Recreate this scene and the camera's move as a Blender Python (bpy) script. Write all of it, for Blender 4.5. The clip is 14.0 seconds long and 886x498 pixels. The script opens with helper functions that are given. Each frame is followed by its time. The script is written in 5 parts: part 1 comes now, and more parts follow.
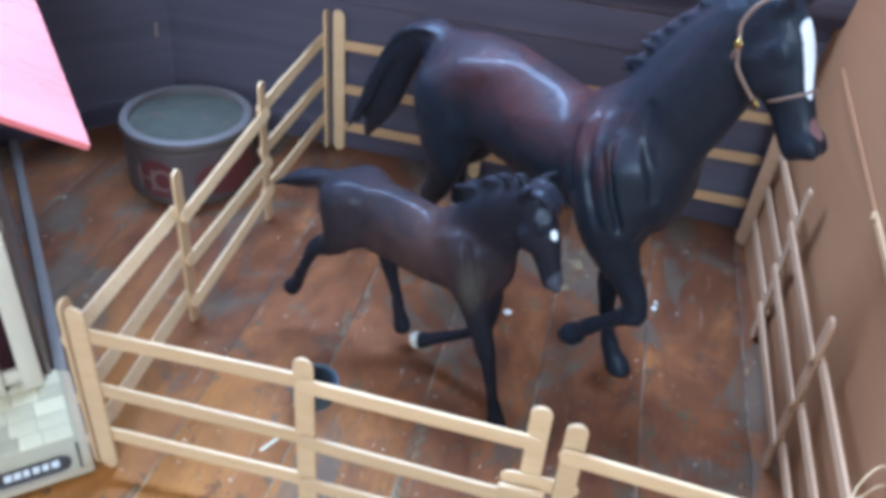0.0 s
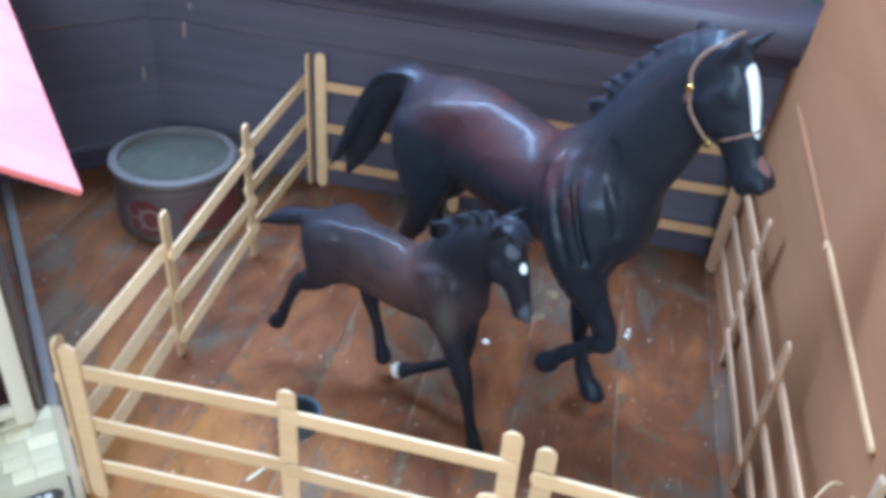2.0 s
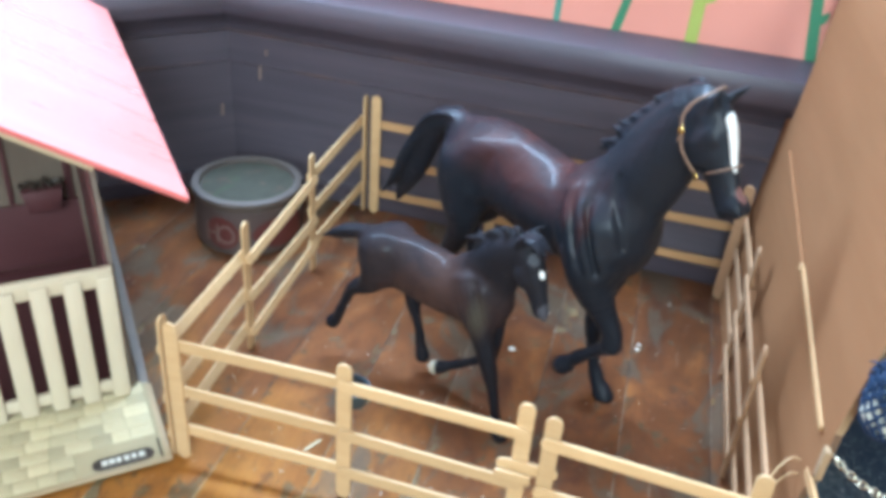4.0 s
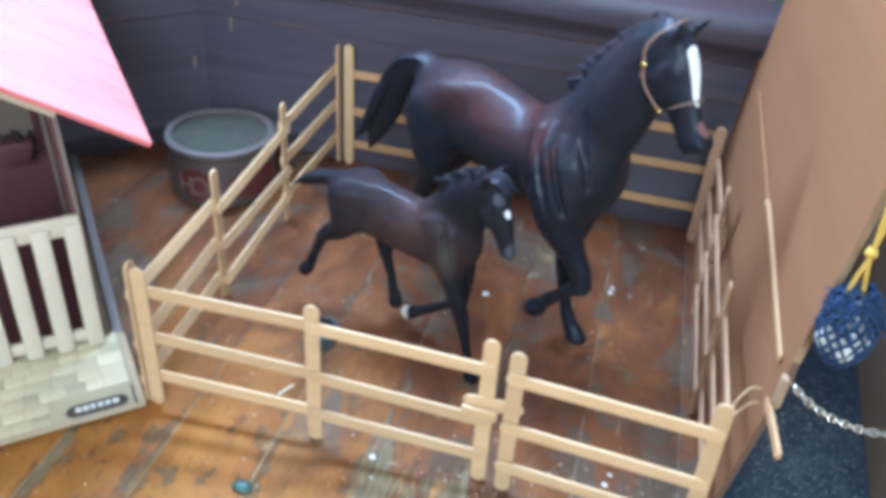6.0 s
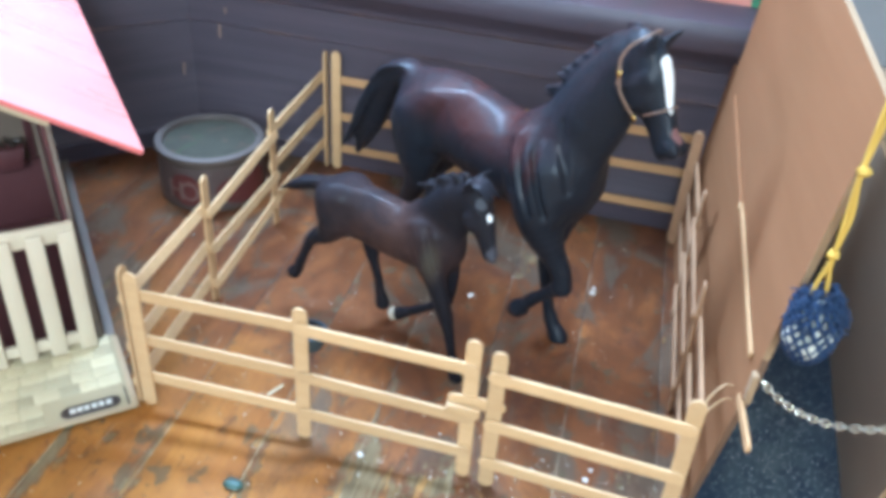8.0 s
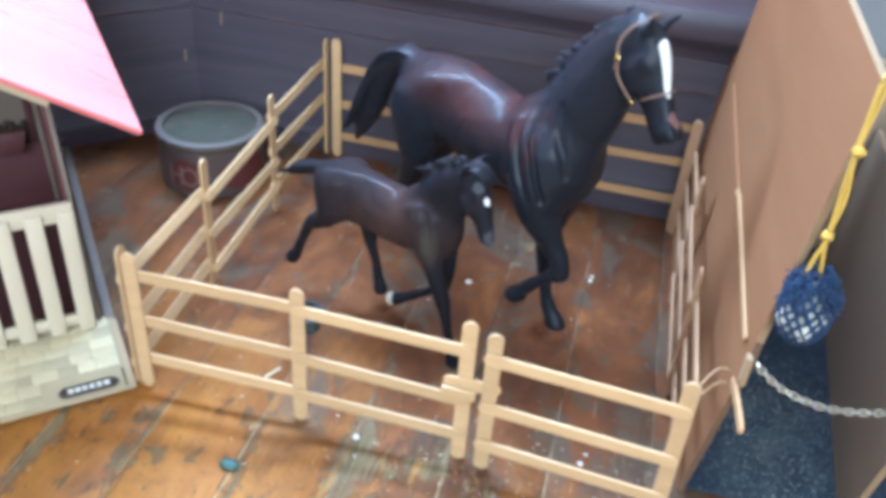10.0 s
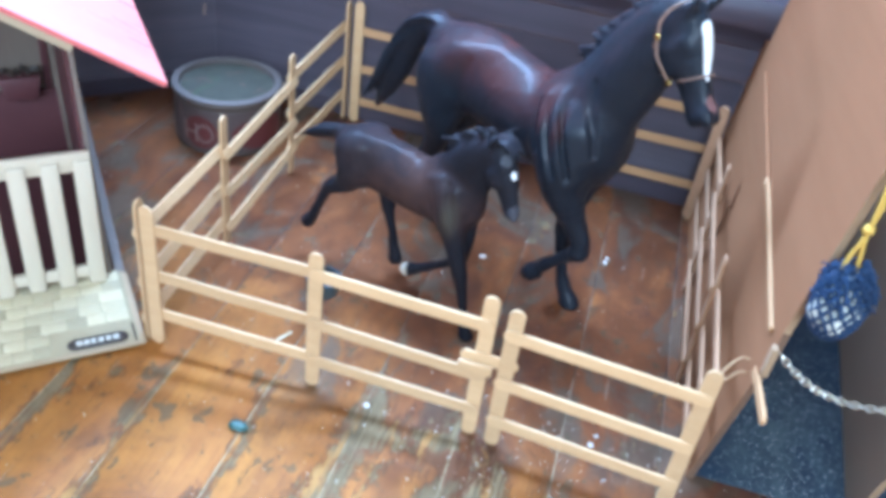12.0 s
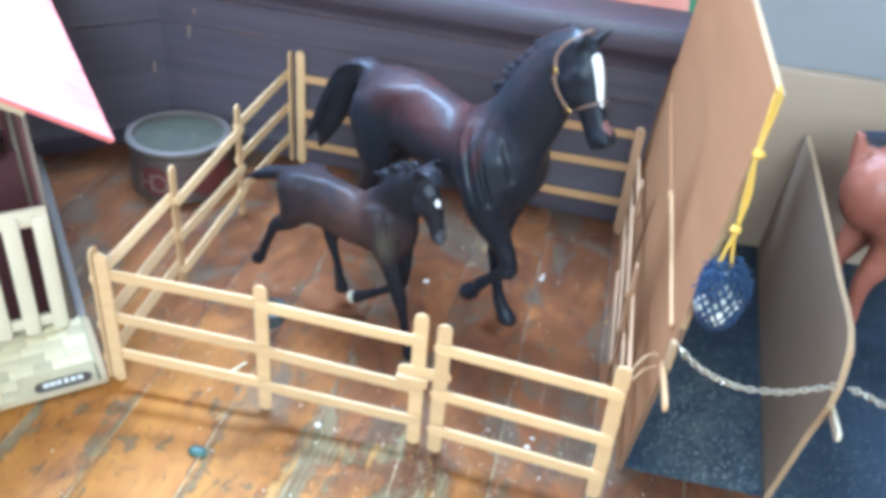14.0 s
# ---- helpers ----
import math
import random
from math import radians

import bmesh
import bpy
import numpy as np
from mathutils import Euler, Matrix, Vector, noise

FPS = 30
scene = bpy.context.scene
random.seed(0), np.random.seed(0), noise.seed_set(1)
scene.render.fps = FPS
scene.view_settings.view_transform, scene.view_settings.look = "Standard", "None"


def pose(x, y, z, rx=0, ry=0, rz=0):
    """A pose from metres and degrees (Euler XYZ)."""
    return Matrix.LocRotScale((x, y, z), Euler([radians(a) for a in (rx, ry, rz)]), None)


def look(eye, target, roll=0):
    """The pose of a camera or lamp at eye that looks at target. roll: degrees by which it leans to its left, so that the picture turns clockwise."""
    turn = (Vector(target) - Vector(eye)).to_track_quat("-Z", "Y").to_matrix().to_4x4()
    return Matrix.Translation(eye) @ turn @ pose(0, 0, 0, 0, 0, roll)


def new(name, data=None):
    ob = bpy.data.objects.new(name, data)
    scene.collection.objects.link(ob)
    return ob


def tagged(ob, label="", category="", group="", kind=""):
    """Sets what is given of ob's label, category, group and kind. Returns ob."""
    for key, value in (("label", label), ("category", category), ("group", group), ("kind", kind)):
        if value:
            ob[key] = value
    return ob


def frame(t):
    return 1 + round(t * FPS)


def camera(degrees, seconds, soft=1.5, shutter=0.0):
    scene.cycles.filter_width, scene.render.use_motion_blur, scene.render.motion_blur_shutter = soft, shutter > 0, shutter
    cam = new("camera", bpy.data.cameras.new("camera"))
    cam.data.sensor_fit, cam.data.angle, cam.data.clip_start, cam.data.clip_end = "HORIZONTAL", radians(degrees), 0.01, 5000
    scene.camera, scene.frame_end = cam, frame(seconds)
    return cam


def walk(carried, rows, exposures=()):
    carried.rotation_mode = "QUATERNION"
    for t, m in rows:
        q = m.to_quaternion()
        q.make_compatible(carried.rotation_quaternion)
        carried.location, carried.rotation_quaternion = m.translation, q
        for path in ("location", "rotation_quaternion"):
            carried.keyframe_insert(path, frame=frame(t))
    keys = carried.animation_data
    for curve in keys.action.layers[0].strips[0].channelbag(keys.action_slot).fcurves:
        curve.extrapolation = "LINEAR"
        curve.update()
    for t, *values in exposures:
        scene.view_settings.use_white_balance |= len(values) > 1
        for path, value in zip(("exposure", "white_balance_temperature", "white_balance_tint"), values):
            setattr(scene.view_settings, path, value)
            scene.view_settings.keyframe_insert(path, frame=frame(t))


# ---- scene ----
cam = camera(54.5, 14.0, soft=4.8)
PATH = [
    (0, (0.23, -0.276, 0.404), (-0.056, 1.307, -0.783), 4.9),
    (0.5, (0.234, -0.277, 0.407), (-0.033, 1.317, -0.772), 4.8),
    (1, (0.234, -0.277, 0.405), (-0.037, 1.312, -0.779), 4.6),
    (1.5, (0.237, -0.282, 0.411), (-0.04, 1.318, -0.757), 4.5),
    (2, (0.24, -0.292, 0.421), (-0.033, 1.335, -0.71), 4.4),
    (2.5, (0.246, -0.324, 0.433), (-0.033, 1.327, -0.661), 6.5),
    (2.7, (0.24, -0.339, 0.443), (-0.078, 1.33, -0.612), 6.9),
    (4.8, (0.276, -0.388, 0.457), (-0.1, 1.275, -0.588), 4.1),
    (5, (0.277, -0.388, 0.454), (-0.079, 1.268, -0.611), 4.4),
    (5.5, (0.275, -0.388, 0.443), (-0.091, 1.216, -0.695), 3.8),
    (6, (0.282, -0.389, 0.446), (-0.068, 1.232, -0.672), 4.0),
    (6.5, (0.282, -0.393, 0.451), (-0.036, 1.23, -0.674), 5.3),
    (7, (0.287, -0.397, 0.459), (-0.022, 1.236, -0.654), 4.8),
    (7.2, (0.286, -0.397, 0.459), (-0.037, 1.225, -0.665), 4.2),
    (9.3, (0.294, -0.41, 0.455), (-0.047, 1.225, -0.645), 4.3),
    (9.5, (0.292, -0.41, 0.455), (-0.055, 1.221, -0.649), 4.4),
    (10, (0.294, -0.407, 0.451), (-0.038, 1.215, -0.67), 4.5),
    (10.5, (0.29, -0.409, 0.451), (-0.047, 1.207, -0.678), 4.9),
    (11, (0.284, -0.405, 0.445), (-0.066, 1.189, -0.712), 5.5),
    (11.5, (0.276, -0.402, 0.439), (-0.04, 1.171, -0.755), 7.7),
    (12, (0.274, -0.406, 0.443), (-0.029, 1.189, -0.726), 8.3),
    (12.5, (0.273, -0.411, 0.447), (-0.035, 1.188, -0.715), 8.9),
    (13, (0.293, -0.408, 0.452), (0.031, 1.2, -0.707), 8.2),
    (13.5, (0.304, -0.424, 0.46), (0.024, 1.201, -0.672), 5.7),
    (14, (0.316, -0.443, 0.47), (0.04, 1.205, -0.63), 5.2),
]
walk(cam, [(t, look(eye, target, roll)) for t, eye, target, roll in PATH],
     exposures=[(0.0, -0.03, 5250, 11), (1.5, -0.01, 5250, 11), (2.0, 0.13, 5350, 8), (2.6, 0.33, 5600, 4), (5.0, 0.08, 6350, 4), (5.5, 0.07, 5650, 8), (6.0, 0.08, 5550, 8), (7.0, 0.20, 5700, 6), (9.5, 0.20, 5900, 8), (10.5, 0.16, 5550, 9), (11.0, 0.15, 5450, 9), (11.5, 0.28, 5200, 10), (12.0, 0.31, 5200, 9), (13.0, 0.38, 5350, 7), (14.0, 0.53, 5650, 4)])

# ---- light ----
world = bpy.data.worlds.new("sky")
scene.world = world
world.use_nodes = True
wnt = world.node_tree
sky = wnt.nodes.new("ShaderNodeTexSky")
sky.sky_type, sky.sun_disc = "NISHITA", False
sky.sun_elevation, sky.sun_rotation = radians(50), radians(-20)
wnt.links.new(sky.outputs[0], wnt.nodes["Background"].inputs[0])
wnt.nodes["Background"].inputs[1].default_value = 0.1


def area_lamp(name, eye, target, sx, sy, watts, color):
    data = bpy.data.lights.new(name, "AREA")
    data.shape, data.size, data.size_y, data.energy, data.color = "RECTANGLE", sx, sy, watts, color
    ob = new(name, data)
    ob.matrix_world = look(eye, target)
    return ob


area_lamp("bay_window_light", (-0.35, 0.47, 1.18), (0.0, -0.75, 0.62), 1.3, 0.17, 63, (0.68, 0.94, 1.34))
# added fill from an unseen opening behind the camera, brightens camera-facing sides
area_lamp("room_window_light", (0.75, -2.45, 1.55), (0.2, 0.2, 0.2), 1.4, 1.2, 86, (0.86, 1.0, 1.08))


# ---- materials ----
def nodes_of(name):
    m = bpy.data.materials.new(name)
    m.use_nodes = True
    nt = m.node_tree
    return m, nt, nt.nodes["Principled BSDF"]


def N(nt, kind, operation="", **sets):
    n = nt.nodes.new(kind)
    if operation:
        n.operation = operation
    for k, v in sets.items():
        n.inputs[k].default_value = v
    return n


def link(nt, a, b):
    nt.links.new(a, b)


def coords(nt, scale=(1, 1, 1), where="Object"):
    tc = N(nt, "ShaderNodeTexCoord")
    mp = N(nt, "ShaderNodeMapping")
    mp.inputs["Scale"].default_value = scale
    link(nt, tc.outputs[where], mp.inputs["Vector"])
    return mp.outputs[0]


def ramp(nt, fac, stops):
    r = N(nt, "ShaderNodeValToRGB")
    e = r.color_ramp.elements
    while len(e) < len(stops):
        e.new(0.5)
    for el, (p, c) in zip(e, stops):
        el.position, el.color = p, (c[0], c[1], c[2], 1)
    link(nt, fac, r.inputs[0])
    return r.outputs[0]


def grey(a):
    return (a, a, a)


def noise_tex(nt, vec, scale, detail=5, rough=0.6, dist=0.0):
    n = N(nt, "ShaderNodeTexNoise", Scale=scale, Detail=detail, Roughness=rough, Distortion=dist)
    link(nt, vec, n.inputs["Vector"])
    return n.outputs["Fac"]


def mix(nt, fac, a, b, kind="MIX"):
    n = N(nt, "ShaderNodeMix")
    n.data_type, n.blend_type = "RGBA", kind
    for sock, v in ((n.inputs[0], fac), (n.inputs[6], a), (n.inputs[7], b)):
        if isinstance(v, (int, float)):
            sock.default_value = v
        elif isinstance(v, tuple):
            sock.default_value = (*v, 1)
        else:
            link(nt, v, sock)
    return n.outputs[2]


def bump(nt, bsdf, height, strength=0.3, dist=0.001):
    b = N(nt, "ShaderNodeBump", Strength=strength, Distance=dist)
    link(nt, height, b.inputs["Height"])
    link(nt, b.outputs[0], bsdf.inputs["Normal"])


def simple(name, lo, hi, scale=60, stretch=(1, 1, 1), rough=0.5, metal=0.0, bumps=0.2, dist=0.0005, where="Object", vary=0.0, coat=0.0):
    """Two-tone grain with a coarser second scale of variation."""
    m, nt, b = nodes_of(name)
    v = coords(nt, stretch, where)
    fine = noise_tex(nt, v, scale, 6)
    coarse = noise_tex(nt, v, scale * 0.13, 3)
    col = mix(nt, fine, lo, hi)
    col = mix(nt, 0.45, col, ramp(nt, coarse, [(0.3, lo), (0.7, hi)]))
    if vary:
        oi = N(nt, "ShaderNodeObjectInfo")
        tint = ramp(nt, oi.outputs["Random"], [(0, grey(1 - vary)), (1, grey(1 + vary * 0.4))])
        col = mix(nt, 1.0, col, tint, "MULTIPLY")
    link(nt, col, b.inputs["Base Color"])
    link(nt, ramp(nt, coarse, [(0.3, grey(rough * 0.8)), (0.7, grey(min(1, rough * 1.2)))]), b.inputs["Roughness"])
    b.inputs["Metallic"].default_value = metal
    b.inputs["Coat Weight"].default_value = coat
    if bumps:
        bump(nt, b, fine, bumps, dist)
    return m


def math_node(nt, kind, a, b=0.0, c=0.0):
    n = N(nt, "ShaderNodeMath", operation=kind)
    for sock, v in zip(n.inputs, (a, b, c)):
        if isinstance(v, (int, float)):
            sock.default_value = v
        else:
            link(nt, v, sock)
    return n.outputs[0]


def span(nt, value, a, b, lo=0.0, hi=1.0):
    n = N(nt, "ShaderNodeMapRange")
    n.interpolation_type = "SMOOTHSTEP"
    for k, val in (("From Min", a), ("From Max", b), ("To Min", lo), ("To Max", hi)):
        n.inputs[k].default_value = val
    link(nt, value, n.inputs["Value"])
    return n.outputs[0]


def floor_paint():
    """Old orange-brown floor paint, flaked and worn through to weathered grey wood along the grain."""
    m, nt, b = nodes_of("worn_floor_paint")
    v = coords(nt)
    oi = N(nt, "ShaderNodeObjectInfo")
    comb = N(nt, "ShaderNodeCombineXYZ")
    link(nt, math_node(nt, "MULTIPLY", oi.outputs["Random"], 7.0), comb.inputs[0])
    link(nt, math_node(nt, "MULTIPLY", oi.outputs["Random"], 5.0), comb.inputs[1])
    add = N(nt, "ShaderNodeVectorMath", operation="ADD")
    link(nt, v, add.inputs[0])
    link(nt, comb.outputs[0], add.inputs[1])
    world_at = N(nt, "ShaderNodeNewGeometry").outputs["Position"]
    sep, sepw = N(nt, "ShaderNodeSeparateXYZ"), N(nt, "ShaderNodeSeparateXYZ")
    link(nt, v, sep.inputs[0])
    link(nt, world_at, sepw.inputs[0])
    wx, wy = sepw.outputs[0], sepw.outputs[1]

    def layer(sx, sy, detail=5, rough=0.6, dist=0.0, turn=0.0, own=True):
        mp = N(nt, "ShaderNodeMapping")
        mp.inputs["Scale"].default_value = (sx, sy, 1)
        mp.inputs["Rotation"].default_value = (0, 0, radians(turn))
        link(nt, add.outputs[0] if own else world_at, mp.inputs["Vector"])
        return noise_tex(nt, mp.outputs[0], 1.0, detail, rough, dist)
    grain = layer(520, 16, 6, 0.7)
    streak = layer(150, 7, 6, 0.65)
    tone = layer(17, 7, 9, 0.68, 0.7)
    big = layer(8, 6, 4, 0.55, 0.8, own=False)
    flake = layer(95, 55, 9, 0.72, 0.6)
    # the paint: bleached orange in front; red-brown pen tone holds some painted shade
    pen_paint = ramp(nt, tone, [(0.26, (0.066, 0.024, 0.014)), (0.42, (0.126, 0.044, 0.018)), (0.55, (0.190, 0.066, 0.022)), (0.70, (0.295, 0.110, 0.031))])
    front_paint = ramp(nt, tone, [(0.22, (0.20, 0.066, 0.015)), (0.45, (0.33, 0.124, 0.023)), (0.65, (0.40, 0.166, 0.033)), (0.85, (0.49, 0.24, 0.062))])
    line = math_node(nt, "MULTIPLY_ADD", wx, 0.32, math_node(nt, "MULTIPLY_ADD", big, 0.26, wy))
    to_front = span(nt, line, 0.29, 0.08)
    paint = mix(nt, to_front, pen_paint, front_paint)
    stain = math_node(nt, "MULTIPLY", span(nt, layer(13, 9, 9, 0.72, 0.5, own=False), 0.50, 0.62, 0.0, 0.7), span(nt, to_front, 0.0, 1.0, 1.0, 0.45))
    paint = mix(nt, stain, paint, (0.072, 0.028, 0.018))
    paint = mix(nt, math_node(nt, "MULTIPLY", span(nt, grain, 0.42, 0.7), 0.22), paint, (0.055, 0.025, 0.015))
    grubby = span(nt, layer(15, 8, 9, 0.68, 0.8, own=False), 0.515, 0.575, 0.0, 0.75)
    paint = mix(nt, math_node(nt, "MULTIPLY", grubby, span(nt, wy, -0.04, 0.03)), paint, (0.100, 0.076, 0.050))
    # the bare wood: beige ridges, dark weathered furrows
    bare = ramp(nt, grain, [(0.30, (0.086, 0.060, 0.034)), (0.47, (0.165, 0.122, 0.066)), (0.70, (0.32, 0.245, 0.130))])
    bare = mix(nt, span(nt, streak, 0.47, 0.62, 0.0, 0.6), bare, (0.128, 0.100, 0.056))
    bare = mix(nt, span(nt, layer(70, 9, 5, 0.6), 0.515, 0.60, 0.0, 0.8), bare, (0.40, 0.205, 0.062))
    rust = span(nt, layer(28, 20, 8, 0.72, 0.6, own=False), 0.51, 0.60, 0.0, 0.75)
    bare = mix(nt, rust, bare, (0.150, 0.058, 0.030))
    # wear: large worn patches, along some of the joints, and one bare walkway
    edge = span(nt, math_node(nt, "ABSOLUTE", sep.outputs[0]), 0.017, 0.034, 0.0, 0.135)
    edge = math_node(nt, "MULTIPLY", edge, span(nt, layer(9, 5, 4, 0.5, own=False), 0.40, 0.58, 0.12, 1.25))
    edge = math_node(nt, "MULTIPLY", edge, span(nt, to_front, 0.0, 1.0, 0.42, 1.0))
    lane = math_node(nt, "MULTIPLY", span(nt, wx, 0.125, 0.168), span(nt, wx, 0.335, 0.235))
    lane = math_node(nt, "MULTIPLY", lane, span(nt, math_node(nt, "MULTIPLY_ADD", big, 0.10, wy), 0.085, 0.035))
    sill = math_node(nt, "MULTIPLY", span(nt, wx, 0.045, -0.02), span(nt, wy, -0.015, -0.07))
    wear = math_node(nt, "MULTIPLY_ADD", layer(20, 10, 10, 0.74, 0.6), 0.9, edge)
    wear = math_node(nt, "MULTIPLY_ADD", lane, 0.125, wear)
    wear = math_node(nt, "MULTIPLY_ADD", sill, 0.04, wear)
    wear = math_node(nt, "MULTIPLY_ADD", flake, 0.22, wear)
    wear = math_node(nt, "MULTIPLY_ADD", math_node(nt, "SUBTRACT", grain, 0.5), 0.14, wear)
    mask = span(nt, wear, 0.690, 0.712)
    rim = math_node(nt, "MULTIPLY", span(nt, wear, 0.650, 0.692), span(nt, wear, 0.72, 0.696))
    chips = span(nt, math_node(nt, "MULTIPLY_ADD", grain, 0.06, layer(46, 36, 7, 0.66, 0.5)), 0.640, 0.658)
    small = span(nt, math_node(nt, "MULTIPLY_ADD", grain, 0.06, layer(125, 95, 6, 0.66, 0.5)), 0.648, 0.668, 0.0, 0.9)
    chips = math_node(nt, "MAXIMUM", chips, math_node(nt, "MULTIPLY", small, span(nt, to_front, 0.1, 0.6, 0.75, 1.0)))
    both = math_node(nt, "MAXIMUM", mask, chips)
    col = mix(nt, math_node(nt, "MULTIPLY", rim, 0.6), paint, (0.070, 0.030, 0.018))
    col = mix(nt, math_node(nt, "MULTIPLY", chips, 0.75), col, (0.128, 0.096, 0.056))
    col = mix(nt, math_node(nt, "MULTIPLY", mask, 0.93), col, bare)
    # dust smears, scratches and specks
    smear = span(nt, layer(16, 22, 6, 0.7, 1.2, own=False), 0.55, 0.75, 0.0, 0.10)
    col = mix(nt, smear, col, (0.27, 0.225, 0.16))
    scratch = math_node(nt, "MAXIMUM", span(nt, layer(650, 14, 2, 0.4, 0.0, 14, False), 0.735, 0.76), span(nt, layer(620, 15, 2, 0.4, 0.0, -31, False), 0.74, 0.765))
    col = mix(nt, math_node(nt, "MULTIPLY", scratch, 0.6), col, (0.42, 0.34, 0.25))
    col = mix(nt, span(nt, layer(250, 250, 4, 0.5, own=False), 0.705, 0.735), col, (0.62, 0.56, 0.46))
    dirt = ramp(nt, layer(16, 13, 9, 0.72, own=False), [(0.36, grey(0.66)), (0.56, grey(1))])
    col = mix(nt, 0.8, col, dirt, "MULTIPLY")
    link(nt, col, b.inputs["Base Color"])
    link(nt, span(nt, both, 0.0, 1.0, 0.20, 0.08), b.inputs["Specular IOR Level"])
    link(nt, math_node(nt, "ADD", math_node(nt, "MULTIPLY", both, 0.35), span(nt, tone, 0.3, 0.7, 0.36, 0.55)), b.inputs["Roughness"])
    hgt = math_node(nt, "MULTIPLY_ADD", both, -0.7, math_node(nt, "MULTIPLY", grain, 0.6))
    bump(nt, b, hgt, 0.55, 0.0007)
    return m


def wall_wood():
    m, nt, b = nodes_of("dark_stained_wood")
    v = coords(nt, (3, 3, 60), "Object")
    g = noise_tex(nt, v, 1.2, 7, 0.65, 0.4)
    c = noise_tex(nt, coords(nt, (9, 9, 9)), 1.0, 4)
    col = ramp(nt, g, [(0.2, (0.047, 0.039, 0.051)), (0.55, (0.072, 0.059, 0.075)), (0.85, (0.098, 0.080, 0.094))])
    sep = N(nt, "ShaderNodeSeparateXYZ")
    link(nt, coords(nt), sep.inputs[0])
    rub = span(nt, noise_tex(nt, coords(nt, (14, 14, 40)), 1.0, 5), 0.42, 0.66)
    for z in (0.1375, 0.1715):
        near_edge = span(nt, math_node(nt, "ABSOLUTE", math_node(nt, "SUBTRACT", sep.outputs[2], z)), 0.0030, 0.0008)
        col = mix(nt, math_node(nt, "MULTIPLY", near_edge, math_node(nt, "MULTIPLY", rub, 0.7)), col, (0.20, 0.115, 0.085))
    nicks = ramp(nt, noise_tex(nt, coords(nt, (120, 120, 26)), 1.0, 2, 0.4), [(0.80, grey(0)), (0.82, grey(1))])
    col = mix(nt, nicks, col, (0.34, 0.17, 0.10))
    link(nt, col, b.inputs["Base Color"])
    link(nt, ramp(nt, c, [(0.3, grey(0.42)), (0.7, grey(0.62))]), b.inputs["Roughness"])
    bump(nt, b, g, 0.12, 0.0006)
    return m


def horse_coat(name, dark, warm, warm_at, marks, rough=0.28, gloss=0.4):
    """Painted plastic: black-blue points, a warmer barrel (centre, radii), marks as ellipsoids (centre, radii, colour) in the thing's own space."""
    m, nt, b = nodes_of(name)
    v = N(nt, "ShaderNodeTexCoord").outputs["Object"]

    def within(centre, radii, inner):
        sub = N(nt, "ShaderNodeVectorMath", operation="SUBTRACT")
        link(nt, v, sub.inputs[0])
        sub.inputs[1].default_value = centre
        div = N(nt, "ShaderNodeVectorMath", operation="DIVIDE")
        link(nt, sub.outputs[0], div.inputs[0])
        div.inputs[1].default_value = radii
        ln = N(nt, "ShaderNodeVectorMath", operation="LENGTH")
        link(nt, div.outputs[0], ln.inputs[0])
        wob = math_node(nt, "MULTIPLY_ADD", math_node(nt, "SUBTRACT", noise_tex(nt, v, 220, 3), 0.5), 0.25, ln.outputs["Value"])
        return ramp(nt, wob, [(inner, grey(1)), (1.0, grey(0))])
    f = span(nt, noise_tex(nt, v, 34, 4, 0.6, 0.5), 0.36, 0.64, 0.35, 1.0)
    col = mix(nt, math_node(nt, "MULTIPLY", f, within(*warm_at, 0.45)), dark, warm)
    for centre, radii, colour, *soft in marks:
        col = mix(nt, within(centre, radii, soft[0] if soft else 0.80), col, colour)
    dust = span(nt, noise_tex(nt, v, 420, 3), 0.70, 0.77, 0.0, 0.3)
    col = mix(nt, dust, col, (0.16, 0.15, 0.14))
    link(nt, col, b.inputs["Base Color"])
    link(nt, ramp(nt, noise_tex(nt, coords(nt, (70, 70, 26)), 1.0, 7, 0.75, 0.6), [(0.34, grey(rough * 0.72)), (0.66, grey(rough * 1.45))]), b.inputs["Roughness"])
    b.inputs["Specular IOR Level"].default_value = gloss
    b.inputs["Coat Weight"].default_value, b.inputs["Coat Roughness"].default_value = 0.10, 0.16
    relief = math_node(nt, "MULTIPLY_ADD", noise_tex(nt, v, 30, 3, 0.5, 0.6), 1.0, math_node(nt, "MULTIPLY", noise_tex(nt, coords(nt, (95, 95, 38)), 1.0, 5, 0.62, 0.8), 0.55))
    bump(nt, b, relief, 0.42, 0.0050)
    return m


FLOOR = floor_paint()
WALL = wall_wood()
STICK = simple("birch_stick", (0.48, 0.292, 0.132), (0.64, 0.430, 0.226), 30, (6, 60, 60), 0.55, bumps=0.15, dist=0.0003, vary=0.12)
# browner tone of the same sticks, for the right fence panel
STICK_DARK = simple("brown_birch_stick", (0.36, 0.195, 0.096), (0.50, 0.295, 0.160), 30, (6, 60, 60), 0.6, bumps=0.15, dist=0.0003, vary=0.2)
STICK_TAN = simple("tan_birch_stick", (0.40, 0.215, 0.088), (0.54, 0.32, 0.150), 30, (6, 60, 60), 0.6, bumps=0.15, dist=0.0003)
CARD = simple("brown_cardboard", (0.218, 0.095, 0.039), (0.295, 0.138, 0.062), 14, (1, 1, 10), 0.85, bumps=0.12)
CARD.node_tree.nodes["Principled BSDF"].inputs["Specular IOR Level"].default_value = 0.15
